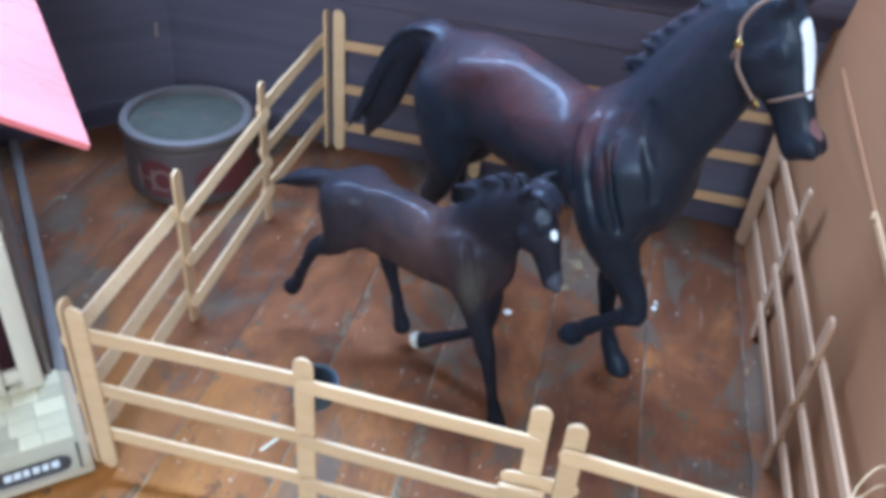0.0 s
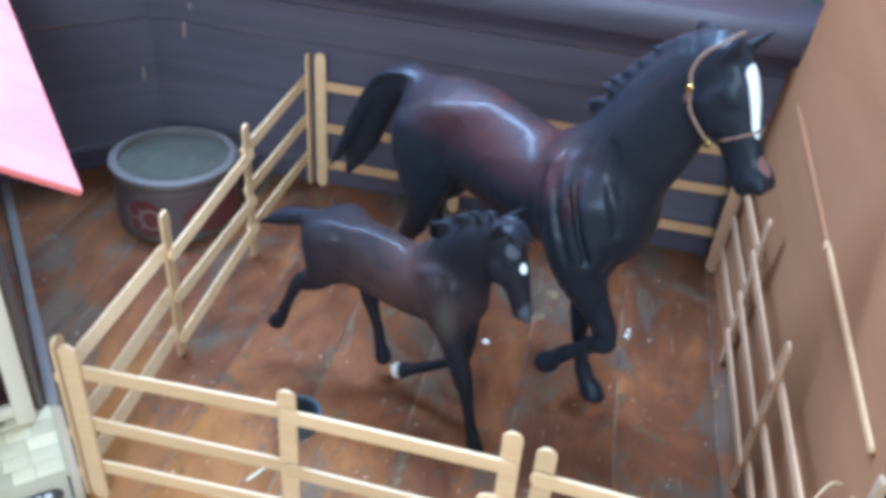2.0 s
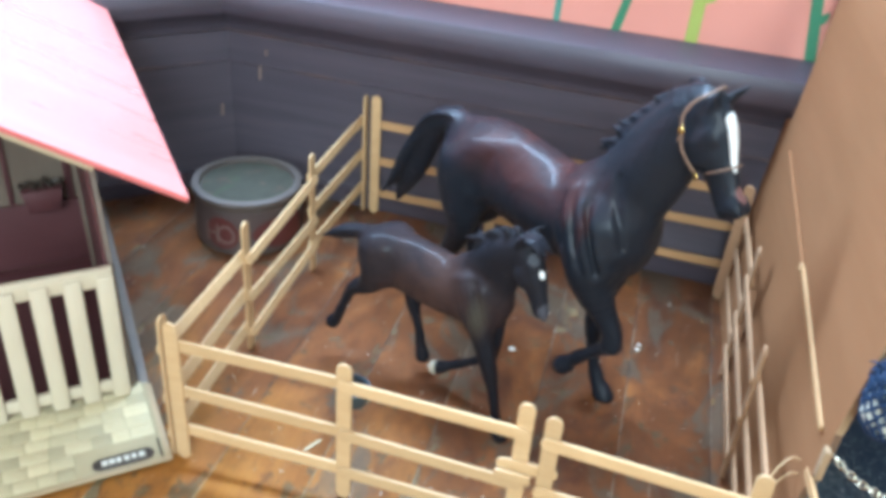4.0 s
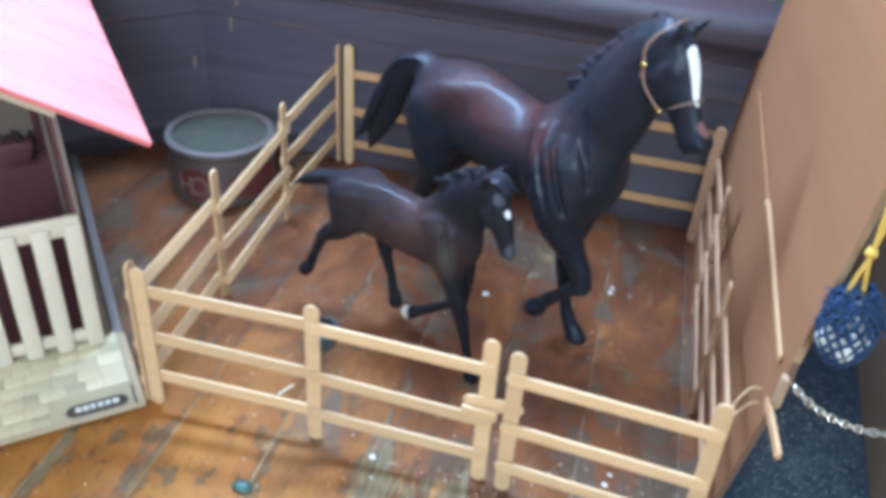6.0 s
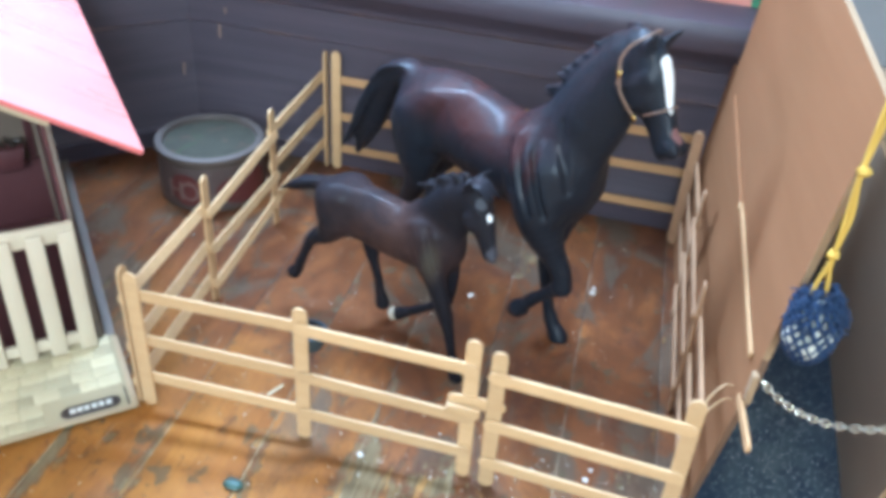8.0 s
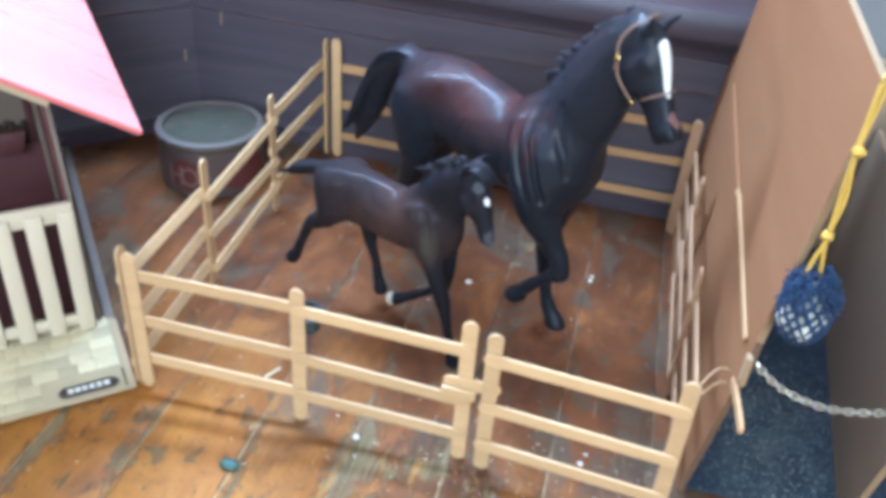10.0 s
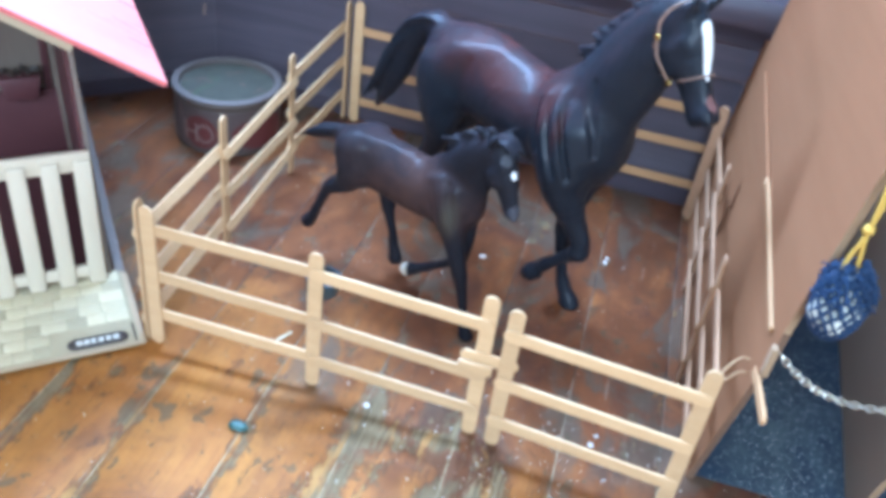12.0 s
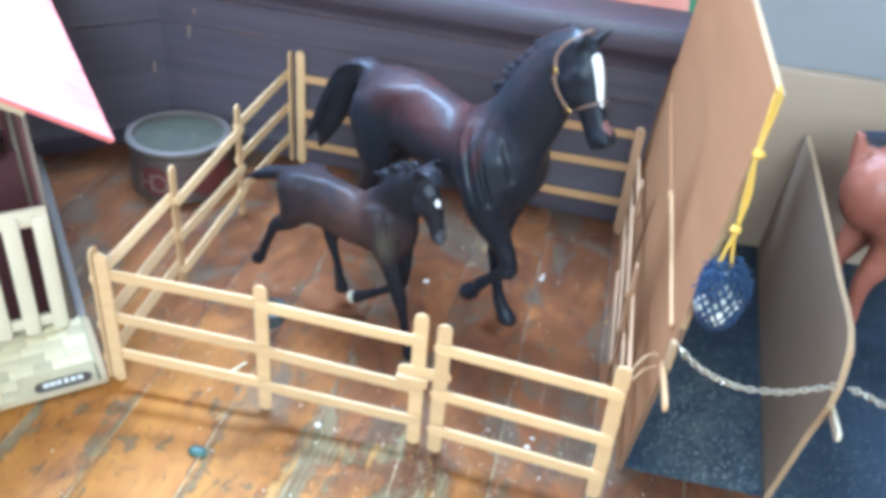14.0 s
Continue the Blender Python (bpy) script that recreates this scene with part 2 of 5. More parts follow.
# darker copy of the cut edge, for the tall partition's lower edges
CARD_DARK_EDGE = simple("cardboard_dark_edge", (0.10, 0.052, 0.027), (0.16, 0.09, 0.048), 300, (1, 1, 1), 0.85, bumps=0.4)
CARD_EDGE = simple("cardboard_cut_edge", (0.24, 0.15, 0.075), (0.36, 0.235, 0.13), 300, (1, 1, 1), 0.85, bumps=0.4)
GREYCARD = simple("grey_brown_cardboard", (0.250, 0.178, 0.118), (0.33, 0.24, 0.163), 12, (1, 1, 8), 0.8, bumps=0.1)
ROOF = simple("pink_painted_board", (0.60, 0.165, 0.145), (0.69, 0.245, 0.215), 16, (2, 14, 2), 0.3, bumps=0.08)
ROOF_EDGE = simple("red_roof_edge", (0.55, 0.12, 0.11), (0.64, 0.17, 0.15), 40, rough=0.45)
CREAM = simple("cream_paint", (0.46, 0.37, 0.23), (0.56, 0.47, 0.31), 30, rough=0.45)
IVORY = simple("ivory_plastic", (0.52, 0.435, 0.30), (0.61, 0.525, 0.385), 25, rough=0.4, bumps=0.05)
MAROON = simple("maroon_board", (0.075, 0.026, 0.028), (0.115, 0.040, 0.041), 20, (3, 3, 20), 0.5)
TAN = simple("brown_printed_board", (0.130, 0.098, 0.072), (0.215, 0.165, 0.122), 18, (20, 20, 2), 0.6)
BEIGE = simple("beige_board_edge", (0.38, 0.272, 0.155), (0.48, 0.36, 0.22), 30, rough=0.6)
JAMB = simple("weathered_jamb", (0.135, 0.105, 0.080), (0.20, 0.160, 0.125), 20, (30, 30, 4), 0.6)
GREYWOOD = simple("grey_board", (0.12, 0.096, 0.076), (0.19, 0.156, 0.126), 20, (30, 30, 4), 0.6)
STONE = simple("cream_cobble", (0.46, 0.375, 0.205), (0.70, 0.61, 0.40), 80, rough=0.7, vary=0.30)
GROUT = simple("stone_joint", (0.33, 0.265, 0.15), (0.45, 0.37, 0.22), 60, rough=0.8)
PLAQUE = simple("dark_brown_plaque", (0.030, 0.020, 0.014), (0.05, 0.035, 0.025), 60, rough=0.5)
PALE = simple("pale_print", (0.55, 0.52, 0.43), (0.66, 0.62, 0.52), 60, rough=0.6)
TIN = simple("old_tin", (0.062, 0.046, 0.038), (0.110, 0.084, 0.070), 50, rough=0.6, metal=0.05, bumps=0.1)
TINSIDE = simple("tin_printed_side", (0.080, 0.058, 0.055), (0.13, 0.098, 0.092), 40, rough=0.45, metal=0.3)
TINRED = simple("tin_red_print", (0.085, 0.020, 0.020), (0.125, 0.034, 0.031), 50, rough=0.4)
TINLETTER = simple("tin_letter", (0.15, 0.095, 0.082), (0.20, 0.13, 0.115), 50, rough=0.45)


def tin_lid():
    """Dull grey-green lid with rusty and greenish blotches."""
    m, nt, b = nodes_of("stained_tin_lid")
    v = coords(nt)
    col = mix(nt, noise_tex(nt, v, 45, 6, 0.7), (0.030, 0.030, 0.022), (0.074, 0.070, 0.052))
    col = mix(nt, span(nt, noise_tex(nt, v, 60, 4, 0.6, 0.8), 0.56, 0.70, 0.0, 0.6), col, (0.105, 0.060, 0.045))
    col = mix(nt, span(nt, noise_tex(nt, coords(nt, (1.3, 0.6, 1)), 38, 4, 0.6, 0.8), 0.55, 0.68, 0.0, 0.6), col, (0.048, 0.066, 0.034))
    link(nt, col, b.inputs["Base Color"])
    b.inputs["Roughness"].default_value = 0.7
    b.inputs["Specular IOR Level"].default_value = 0.1
    bump(nt, b, noise_tex(nt, v, 90, 5), 0.2, 0.0006)
    return m


TINLID = tin_lid()


def dusty_mat():
    m, nt, b = nodes_of("dusty_black_mat")
    v = coords(nt)
    col = mix(nt, noise_tex(nt, v, 60, 6), (0.006, 0.014, 0.028), (0.014, 0.029, 0.050))
    sep = N(nt, "ShaderNodeSeparateXYZ")
    link(nt, v, sep.inputs[0])
    heap = math_node(nt, "MULTIPLY", span(nt, sep.outputs[0], 0.385, 0.43), span(nt, sep.outputs[0], 0.52, 0.46))
    heap = math_node(nt, "MULTIPLY", heap, span(nt, sep.outputs[1], 0.22, 0.09))
    haze = math_node(nt, "MULTIPLY", span(nt, noise_tex(nt, v, 40, 8, 0.72, 0.3), 0.30, 0.80, 0.0, 0.60), math_node(nt, "MULTIPLY_ADD", heap, 0.8, 0.10))
    col = mix(nt, haze, col, (0.11, 0.14, 0.13))
    specks = math_node(nt, "MULTIPLY", span(nt, noise_tex(nt, v, 420, 4, 0.6), 0.585, 0.66), math_node(nt, "MULTIPLY_ADD", heap, 0.7, 0.3))
    col = mix(nt, specks, col, (0.40, 0.40, 0.36))
    link(nt, col, b.inputs["Base Color"])
    b.inputs["Specular IOR Level"].default_value = 0.3
    link(nt, ramp(nt, noise_tex(nt, v, 30, 4), [(0.3, grey(0.5)), (0.7, grey(0.8))]), b.inputs["Roughness"])
    bump(nt, b, noise_tex(nt, v, 160, 4), 0.25, 0.0006)
    return m


MAT = dusty_mat()
PINK = simple("pink_backdrop_paper", (0.62, 0.24, 0.18), (0.70, 0.30, 0.23), 9, rough=0.6, bumps=0.05)
TEAL = simple("teal_paint", (0.05, 0.20, 0.15), (0.09, 0.28, 0.21), 40, rough=0.6)
GREEN = simple("green_paint", (0.03, 0.16, 0.08), (0.05, 0.22, 0.11), 40, rough=0.6)
LIME = simple("lime_paint", (0.28, 0.33, 0.06), (0.36, 0.42, 0.10), 40, rough=0.6)
BLUE = simple("blue_net_cord", (0.004, 0.016, 0.044), (0.010, 0.040, 0.105), 200, rough=0.7, bumps=0.4)
HAY = simple("pale_stuffing", (0.46, 0.46, 0.36), (0.66, 0.65, 0.55), 150, rough=0.9, bumps=0.6)
YELLOW = simple("yellow_cord", (0.46, 0.27, 0.035), (0.62, 0.39, 0.07), 300, rough=0.7, bumps=0.4)
STEEL = simple("bright_steel", (0.55, 0.53, 0.45), (0.72, 0.70, 0.60), 120, rough=0.18, metal=1.0, bumps=0.05)
BRASS = simple("brass", (0.62, 0.42, 0.12), (0.80, 0.56, 0.20), 120, rough=0.25, metal=1.0, bumps=0.05)
LEATHER = simple("tan_leather", (0.15, 0.085, 0.055), (0.24, 0.145, 0.095), 120, rough=0.5)
BARE_CHIP = simple("bare_wood_chip", (0.20, 0.13, 0.10), (0.34, 0.23, 0.18), 200, rough=0.7)
PAN = simple("dark_teal_plastic", (0.018, 0.030, 0.036), (0.040, 0.058, 0.064), 50, rough=0.65)
PEBBLE = simple("blue_green_pebble", (0.018, 0.060, 0.052), (0.06, 0.135, 0.115), 160, rough=0.4)
TUB = simple("dark_blue_tub", (0.010, 0.014, 0.018), (0.022, 0.028, 0.034), 50, rough=0.8)
def seam_dust():
    """Dirt packed between the boards: pale dust in the front, darker further back."""
    m, nt, b = nodes_of("dusty_seam_filler")
    at = N(nt, "ShaderNodeNewGeometry").outputs["Position"]
    sep = N(nt, "ShaderNodeSeparateXYZ")
    link(nt, at, sep.inputs[0])
    mp = N(nt, "ShaderNodeMapping")
    mp.inputs["Scale"].default_value = (30, 22, 1)
    link(nt, at, mp.inputs["Vector"])
    n = noise_tex(nt, mp.outputs[0], 1.0, 5, 0.7)
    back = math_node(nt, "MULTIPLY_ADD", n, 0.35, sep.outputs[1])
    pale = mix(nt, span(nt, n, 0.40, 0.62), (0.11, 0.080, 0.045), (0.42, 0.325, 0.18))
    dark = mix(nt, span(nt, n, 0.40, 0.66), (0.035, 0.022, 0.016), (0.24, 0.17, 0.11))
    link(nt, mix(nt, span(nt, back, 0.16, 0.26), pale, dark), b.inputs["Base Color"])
    b.inputs["Roughness"].default_value = 0.9
    bump(nt, b, n, 0.5, 0.001)
    return m


SEAM = seam_dust()
CRUMB = simple("pale_crumb", (0.55, 0.50, 0.42), (0.75, 0.70, 0.62), 200, rough=0.8)
GREYWALL = simple("grey_painted_board", (0.20, 0.20, 0.20), (0.27, 0.27, 0.27), 8, rough=0.8)
PLASTER = simple("room_plaster", (0.72, 0.72, 0.72), (0.80, 0.80, 0.80), 6, rough=0.9, bumps=0.1)
GLASS, gnt, gb = nodes_of("window_glass")
gb.inputs["Transmission Weight"].default_value, gb.inputs["Roughness"].default_value = 1.0, 0.02
MARE = horse_coat("black_brown_horse_paint", (0.0115, 0.0140, 0.0195), (0.046, 0.0165, 0.0160), ((-0.085, 0, 0.184), (0.100, 0.06, 0.036)),
                  [((-0.031, -0.030, 0.184), (0.009, 0.020, 0.028), (0.046, 0.0170, 0.0175), 0.2), ((-0.014, -0.033, 0.172), (0.006, 0.016, 0.026), (0.034, 0.0140, 0.0150), 0.2)] + [((0.0530 + 0.0019 * k, -0.0010 - 0.0007 * k, 0.2660 - 0.0034 * k), (0.0075, 0.0064 - 0.00062 * k, 0.0048), (0.78, 0.77, 0.74)) for k in range(8)] + [
                   ((0.0735, -0.0060, 0.2245), (0.0055, 0.0036, 0.0075), (0.17, 0.085, 0.078)),
                   ((-0.158, 0.016, 0.0545), (0.012, 0.012, 0.005), (0.6, 0.58, 0.52))], 0.42, 0.15)
FOAL = horse_coat("dark_brown_foal_paint", (0.0120, 0.0115, 0.0150), (0.052, 0.0280, 0.0235), ((-0.055, 0, 0.108), (0.085, 0.05, 0.040)),
                  [((0.0350, -0.0172, 0.1575), (0.0030, 0.0024, 0.0036), (0.78, 0.77, 0.74)),
                   ((0.0270, -0.0175, 0.1655), (0.0045, 0.0042, 0.0050), (0.06, 0.062, 0.07)),
                   ((0.0420, -0.0190, 0.1300), (0.0070, 0.0080, 0.0090), (0.045, 0.043, 0.050)),
                   ((-0.059, 0.008, 0.0160), (0.0065, 0.008, 0.0080), (0.50, 0.46, 0.36)),
                   ((-0.008, -0.022, 0.105), (0.010, 0.012, 0.022), (0.050, 0.042, 0.032), 0.2)], 0.60, 0.10)
CHESTNUT = horse_coat("chestnut_horse_paint", (0.21, 0.068, 0.044), (0.31, 0.112, 0.072), ((0, 0, 0.15), (0.2, 0.2, 0.1)),
                      [((-0.082, 0.044, 0.155), (0.020, 0.011, 0.045), (0.012, 0.016, 0.028)), ((-0.092, 0.020, 0.197), (0.014, 0.024, 0.012), (0.012, 0.016, 0.028))], 0.45, 0.3)


# ---- mesh helpers ----
def part(name, bm, material, parent=None, label="", smooth=True):
    me = bpy.data.meshes.new(name)
    bm.normal_update()
    bm.to_mesh(me)
    bm.free()
    for mt in (material if isinstance(material, (list, tuple)) else [material]):
        me.materials.append(mt)
    if smooth:
        for p in me.polygons:
            p.use_smooth = True
        me.set_sharp_from_angle(angle=radians(38))
    ob = new(name, me)
    if parent is not None:
        ob.parent = parent
    if label:
        ob["label"] = label
    return ob


def thing(name, m, label, category, group="", kind=""):
    ob = new(name)
    ob.empty_display_size = 0.01
    ob.matrix_world = m
    return tagged(ob, label, category, group, kind)


def box(bm, lo, hi, bevel=0.0, m=None):
    r = bmesh.ops.create_cube(bm, size=1)
    vs = r["verts"]
    for v in vs:
        v.co = Vector([lo[i] + (v.co[i] + 0.5) * (hi[i] - lo[i]) for i in range(3)])
    if bevel:
        es = list({e for v in vs for e in v.link_edges})
        out = bmesh.ops.bevel(bm, geom=es, offset=bevel, segments=2, affect="EDGES", profile=0.5)
        vs = out["verts"]
    if m is not None:
        bmesh.ops.transform(bm, matrix=m, verts=list({v for v in vs}))
    return vs


def boxed(lo, hi, bevel=0.0):
    bm = bmesh.new()
    box(bm, lo, hi, bevel)
    return bm


def stick_bm(length, width=0.0102, thick=0.0022):
    """A craft stick along x, from 0 to length, round at both ends; width along z, thickness along y."""
    bm = bmesh.new()
    r, outline = width / 2, []
    for k in range(9):
        a = radians(90 + 180 * k / 8)
        outline.append((r + r * math.cos(a), r * math.sin(a)))
    for k in range(9):
        a = radians(-90 + 180 * k / 8)
        outline.append((length - r + r * math.cos(a), r * math.sin(a)))
    b = 0.0004
    rings = []
    for y, s in ((-thick / 2, b), (-thick / 2 + b, 0), (thick / 2 - b, 0), (thick / 2, b)):
        k = 1 - 2 * s / width
        rings.append([bm.verts.new(((x - length / 2) * (1 - 2 * s / length) + length / 2, y, z * k)) for x, z in outline])
    n = len(outline)
    for a, c in zip(rings, rings[1:]):
        for i in range(n):
            bm.faces.new((a[i], a[(i + 1) % n], c[(i + 1) % n], c[i]))
    bm.faces.new(list(reversed(rings[0])))
    bm.faces.new(rings[-1])
    bmesh.ops.recalc_face_normals(bm, faces=bm.faces)
    return bm


def stick_between(parent, name, a, b, face, width=0.0102, thick=0.0022, material=None):
    """A craft stick from a to b whose broad side faces the direction face, in the parent's space."""
    a, b = Vector(a), Vector(b)
    x = (b - a).normalized()
    y = Vector(face)
    y = (y - x * y.dot(x)).normalized()
    z = x.cross(y)
    bm = stick_bm((b - a).length, width, thick)
    bmesh.ops.transform(bm, matrix=Matrix.Translation(a) @ Matrix((x, y, z)).transposed().to_4x4(), verts=bm.verts)
    return part(name, bm, material or STICK, parent)


def spline(pts, steps=4):
    """Catmull-Rom through rows of numbers."""
    p = [np.array(q, float) for q in pts]
    p = [2 * p[0] - p[1]] + p + [2 * p[-1] - p[-2]]
    out = []
    for i in range(1, len(p) - 2):
        for k in range(steps):
            t = k / steps
            out.append(0.5 * (2 * p[i] + (p[i + 1] - p[i - 1]) * t + (2 * p[i - 1] - 5 * p[i] + 4 * p[i + 1] - p[i + 2]) * t ** 2
                              + (3 * p[i] - p[i - 1] - 3 * p[i + 1] + p[i + 2]) * t ** 3))
    out.append(p[-2])
    return out


def sweep(bm, rows, side=(0, 1, 0), steps=5, seg=28):
    """A closed tube through rows (x, y, z, half width along side, half depth)."""
    pts = spline(rows, steps)
    side, rings = Vector(side), []
    for i, q in enumerate(pts):
        c = Vector(q[:3])
        t = Vector(pts[min(i + 1, len(pts) - 1)][:3]) - Vector(pts[max(i - 1, 0)][:3])
        t.normalize()
        l = (side - t * side.dot(t)).normalized()
        n = t.cross(l)
        a, b = max(q[3], 0.0003), max(q[4], 0.0003)
        rings.append([bm.verts.new(c + l * (a * math.cos(2 * math.pi * k / seg)) + n * (b * math.sin(2 * math.pi * k / seg))) for k in range(seg)])
    for a, b in zip(rings, rings[1:]):
        for k in range(seg):
            bm.faces.new((a[k], a[(k + 1) % seg], b[(k + 1) % seg], b[k]))
    bm.faces.new(list(reversed(rings[0])))
    bm.faces.new(rings[-1])


def tube(pts, r, steps=4, seg=8, side=(0.2, 0.5, 0.84)):
    bm = bmesh.new()
    sweep(bm, [(*p, r, r) for p in pts], side, steps, seg)
    bmesh.ops.recalc_face_normals(bm, faces=bm.faces)
    return bm


def lathe(profile, seg=48):
    """A turned solid from rows (radius, z), closed at the axis where the radius is 0."""
    bm = bmesh.new()
    rings = []
    for r, z in profile:
        if r < 1e-6:
            rings.append([bm.verts.new((0, 0, z))])
        else:
            rings.append([bm.verts.new((r * math.cos(2 * math.pi * k / seg), r * math.sin(2 * math.pi * k / seg), z)) for k in range(seg)])
    for a, b in zip(rings, rings[1:]):
        for k in range(seg):
            q = [a[k % len(a)], a[(k + 1) % len(a)], b[(k + 1) % len(b)], b[k % len(b)]]
            q = list(dict.fromkeys(q))
            if len(q) > 2:
                bm.faces.new(q)
    bmesh.ops.recalc_face_normals(bm, faces=bm.faces)
    return bm


def extrude_profile(profile, a, b):
    """A closed profile of (out, z) drawn from point a to point b on the plan; out is measured to the right of the way from a to b."""
    bm = bmesh.new()
    a, b = Vector((*a, 0)), Vector((*b, 0))
    d = (b - a).normalized()
    right = Vector((d.y, -d.x, 0))
    ends = [[bm.verts.new(p + right * o + Vector((0, 0, z))) for o, z in profile] for p in (a, b)]
    n = len(profile)
    for i in range(n):
        bm.faces.new((ends[0][i], ends[0][(i + 1) % n], ends[1][(i + 1) % n], ends[1][i]))
    bm.faces.new(ends[0])
    bm.faces.new(list(reversed(ends[1])))
    bmesh.ops.recalc_face_normals(bm, faces=bm.faces)
    return bm


def blob(bm, c, r, seed=0, rough=0.25, sub=2):
    out = bmesh.ops.create_icosphere(bm, subdivisions=sub, radius=1)
    for v in out["verts"]:
        k = 1 + rough * noise.noise(v.co * 1.6 + Vector((seed * 3.1, seed * 1.7, 0)))
        v.co = Vector(c) + Vector((v.co.x * r[0], v.co.y * r[1], v.co.z * r[2])) * k
    return out["verts"]


def limb_frames(rows, side, steps):
    """Centres, side and depth directions and half sizes along a limb."""
    pts, out = spline(rows, steps), []
    side = np.array(side, float)
    for i, q in enumerate(pts):
        t = pts[min(i + 1, len(pts) - 1)][:3] - pts[max(i - 1, 0)][:3]
        t = t / np.linalg.norm(t)
        l = side - t * side.dot(t)
        l = l / np.linalg.norm(l)
        out.append((q[:3], l, np.cross(t, l), max(q[3], 0.0004), max(q[4], 0.0004)))
    return out


def limb_field(axes, rows, pad, steps=3):
    """Distance to one limb on the part of the grid round it: the slices and the values."""
    fr = limb_frames(rows, (0, 1, 0), steps)
    big = max(max(f[3], f[4]) for f in fr) + pad
    lo, hi = np.min([f[0] for f in fr], axis=0) - big, np.max([f[0] for f in fr], axis=0) + big
    cut = [slice(*np.searchsorted(ax, (lo[i], hi[i]))) for i, ax in enumerate(axes)]
    sub = [ax[c] for ax, c in zip(axes, cut)]
    d = np.full([len(a) for a in sub], pad, np.float32)
    for p, q in zip(fr, fr[1:]):
        big = max(p[3], p[4], q[3], q[4]) + pad
        lo, hi = np.minimum(p[0], q[0]) - big, np.maximum(p[0], q[0]) + big
        c = [slice(*np.searchsorted(ax, (lo[i], hi[i]))) for i, ax in enumerate(sub)]
        x, y, z = np.meshgrid(*[a[k] for a, k in zip(sub, c)], indexing="ij", copy=False)
        seg = q[0] - p[0]
        length = np.linalg.norm(seg)
        tan = seg / length
        v = [x - p[0][0], y - p[0][1], z - p[0][2]]
        along = v[0] * tan[0] + v[1] * tan[1] + v[2] * tan[2]
        t = np.clip(along / length, 0, 1)
        l = (p[1] + q[1]) / np.linalg.norm(p[1] + q[1])
        n = np.cross(tan, l)
        a, b = p[3] + (q[3] - p[3]) * t, p[4] + (q[4] - p[4]) * t
        small = np.minimum(a, b)
        u = (v[0] * l[0] + v[1] * l[1] + v[2] * l[2]) / a
        w = (v[0] * n[0] + v[1] * n[1] + v[2] * n[2]) / b
        e = (along - t * length) / small
        r = np.sqrt(u * u + w * w + e * e)
        d[tuple(c)] = np.minimum(d[tuple(c)], (r - 1) * small)
    return tuple(cut), d


def skin(field, axes):
    """Surface nets: one vertex in each cell that the surface crosses, one face round each crossing edge."""
    inside = field < 0
    n = [k - 1 for k in field.shape]
    corner = [(i, j, k) for i in (0, 1) for j in (0, 1) for k in (0, 1)]
    views = [inside[i:i + n[0], j:j + n[1], k:k + n[2]] for i, j, k in corner]
    total = sum(v.astype(np.int8) for v in views)
    cells = np.argwhere((total > 0) & (total < 8))
    index = np.full(n, -1, np.int64)
    index[tuple(cells.T)] = np.arange(len(cells))
    place, count = np.zeros((len(cells), 3)), np.zeros(len(cells))
    for c0 in corner:
        for ax in range(3):
            if c0[ax]:
                continue
            c1 = tuple(c + (1 if i == ax else 0) for i, c in enumerate(c0))
            f0, f1 = field[tuple((cells + c0).T)], field[tuple((cells + c1).T)]
            hit = (f0 < 0) != (f1 < 0)
            t = np.where(hit, f0 / np.where(hit, f0 - f1, 1), 0)
            p = np.tile(np.array(c0, float), (len(cells), 1))
            p[:, ax] += t
            place[hit] += p[hit]
            count += hit
    place = cells + place / count[:, None]
    step = np.array([a[1] - a[0] for a in axes])
    verts = place * step + np.array([a[0] for a in axes])
    faces = []
    for ax in range(3):
        o = [(ax + 1) % 3, (ax + 2) % 3]
        a, b = [slice(None)] * 3, [slice(None)] * 3
        a[ax], b[ax] = slice(0, -1), slice(1, None)
        ia, ib = inside[tuple(a)], inside[tuple(b)]
        e = np.argwhere(ia != ib)
        e = e[(e[:, o[0]] > 0) & (e[:, o[1]] > 0) & (e[:, o[0]] < n[o[0]]) & (e[:, o[1]] < n[o[1]])]
        quad = []
        for d0, d1 in ((1, 1), (0, 1), (0, 0), (1, 0)):
            q = e.copy()
            q[:, o[0]] -= d0
            q[:, o[1]] -= d1
            quad.append(index[tuple(q.T)])
        quad = np.stack(quad, 1)
        flip = ~ia[tuple(e.T)]
        quad[flip] = quad[flip][:, ::-1]
        faces.append(quad)
    return verts, np.concatenate(faces)


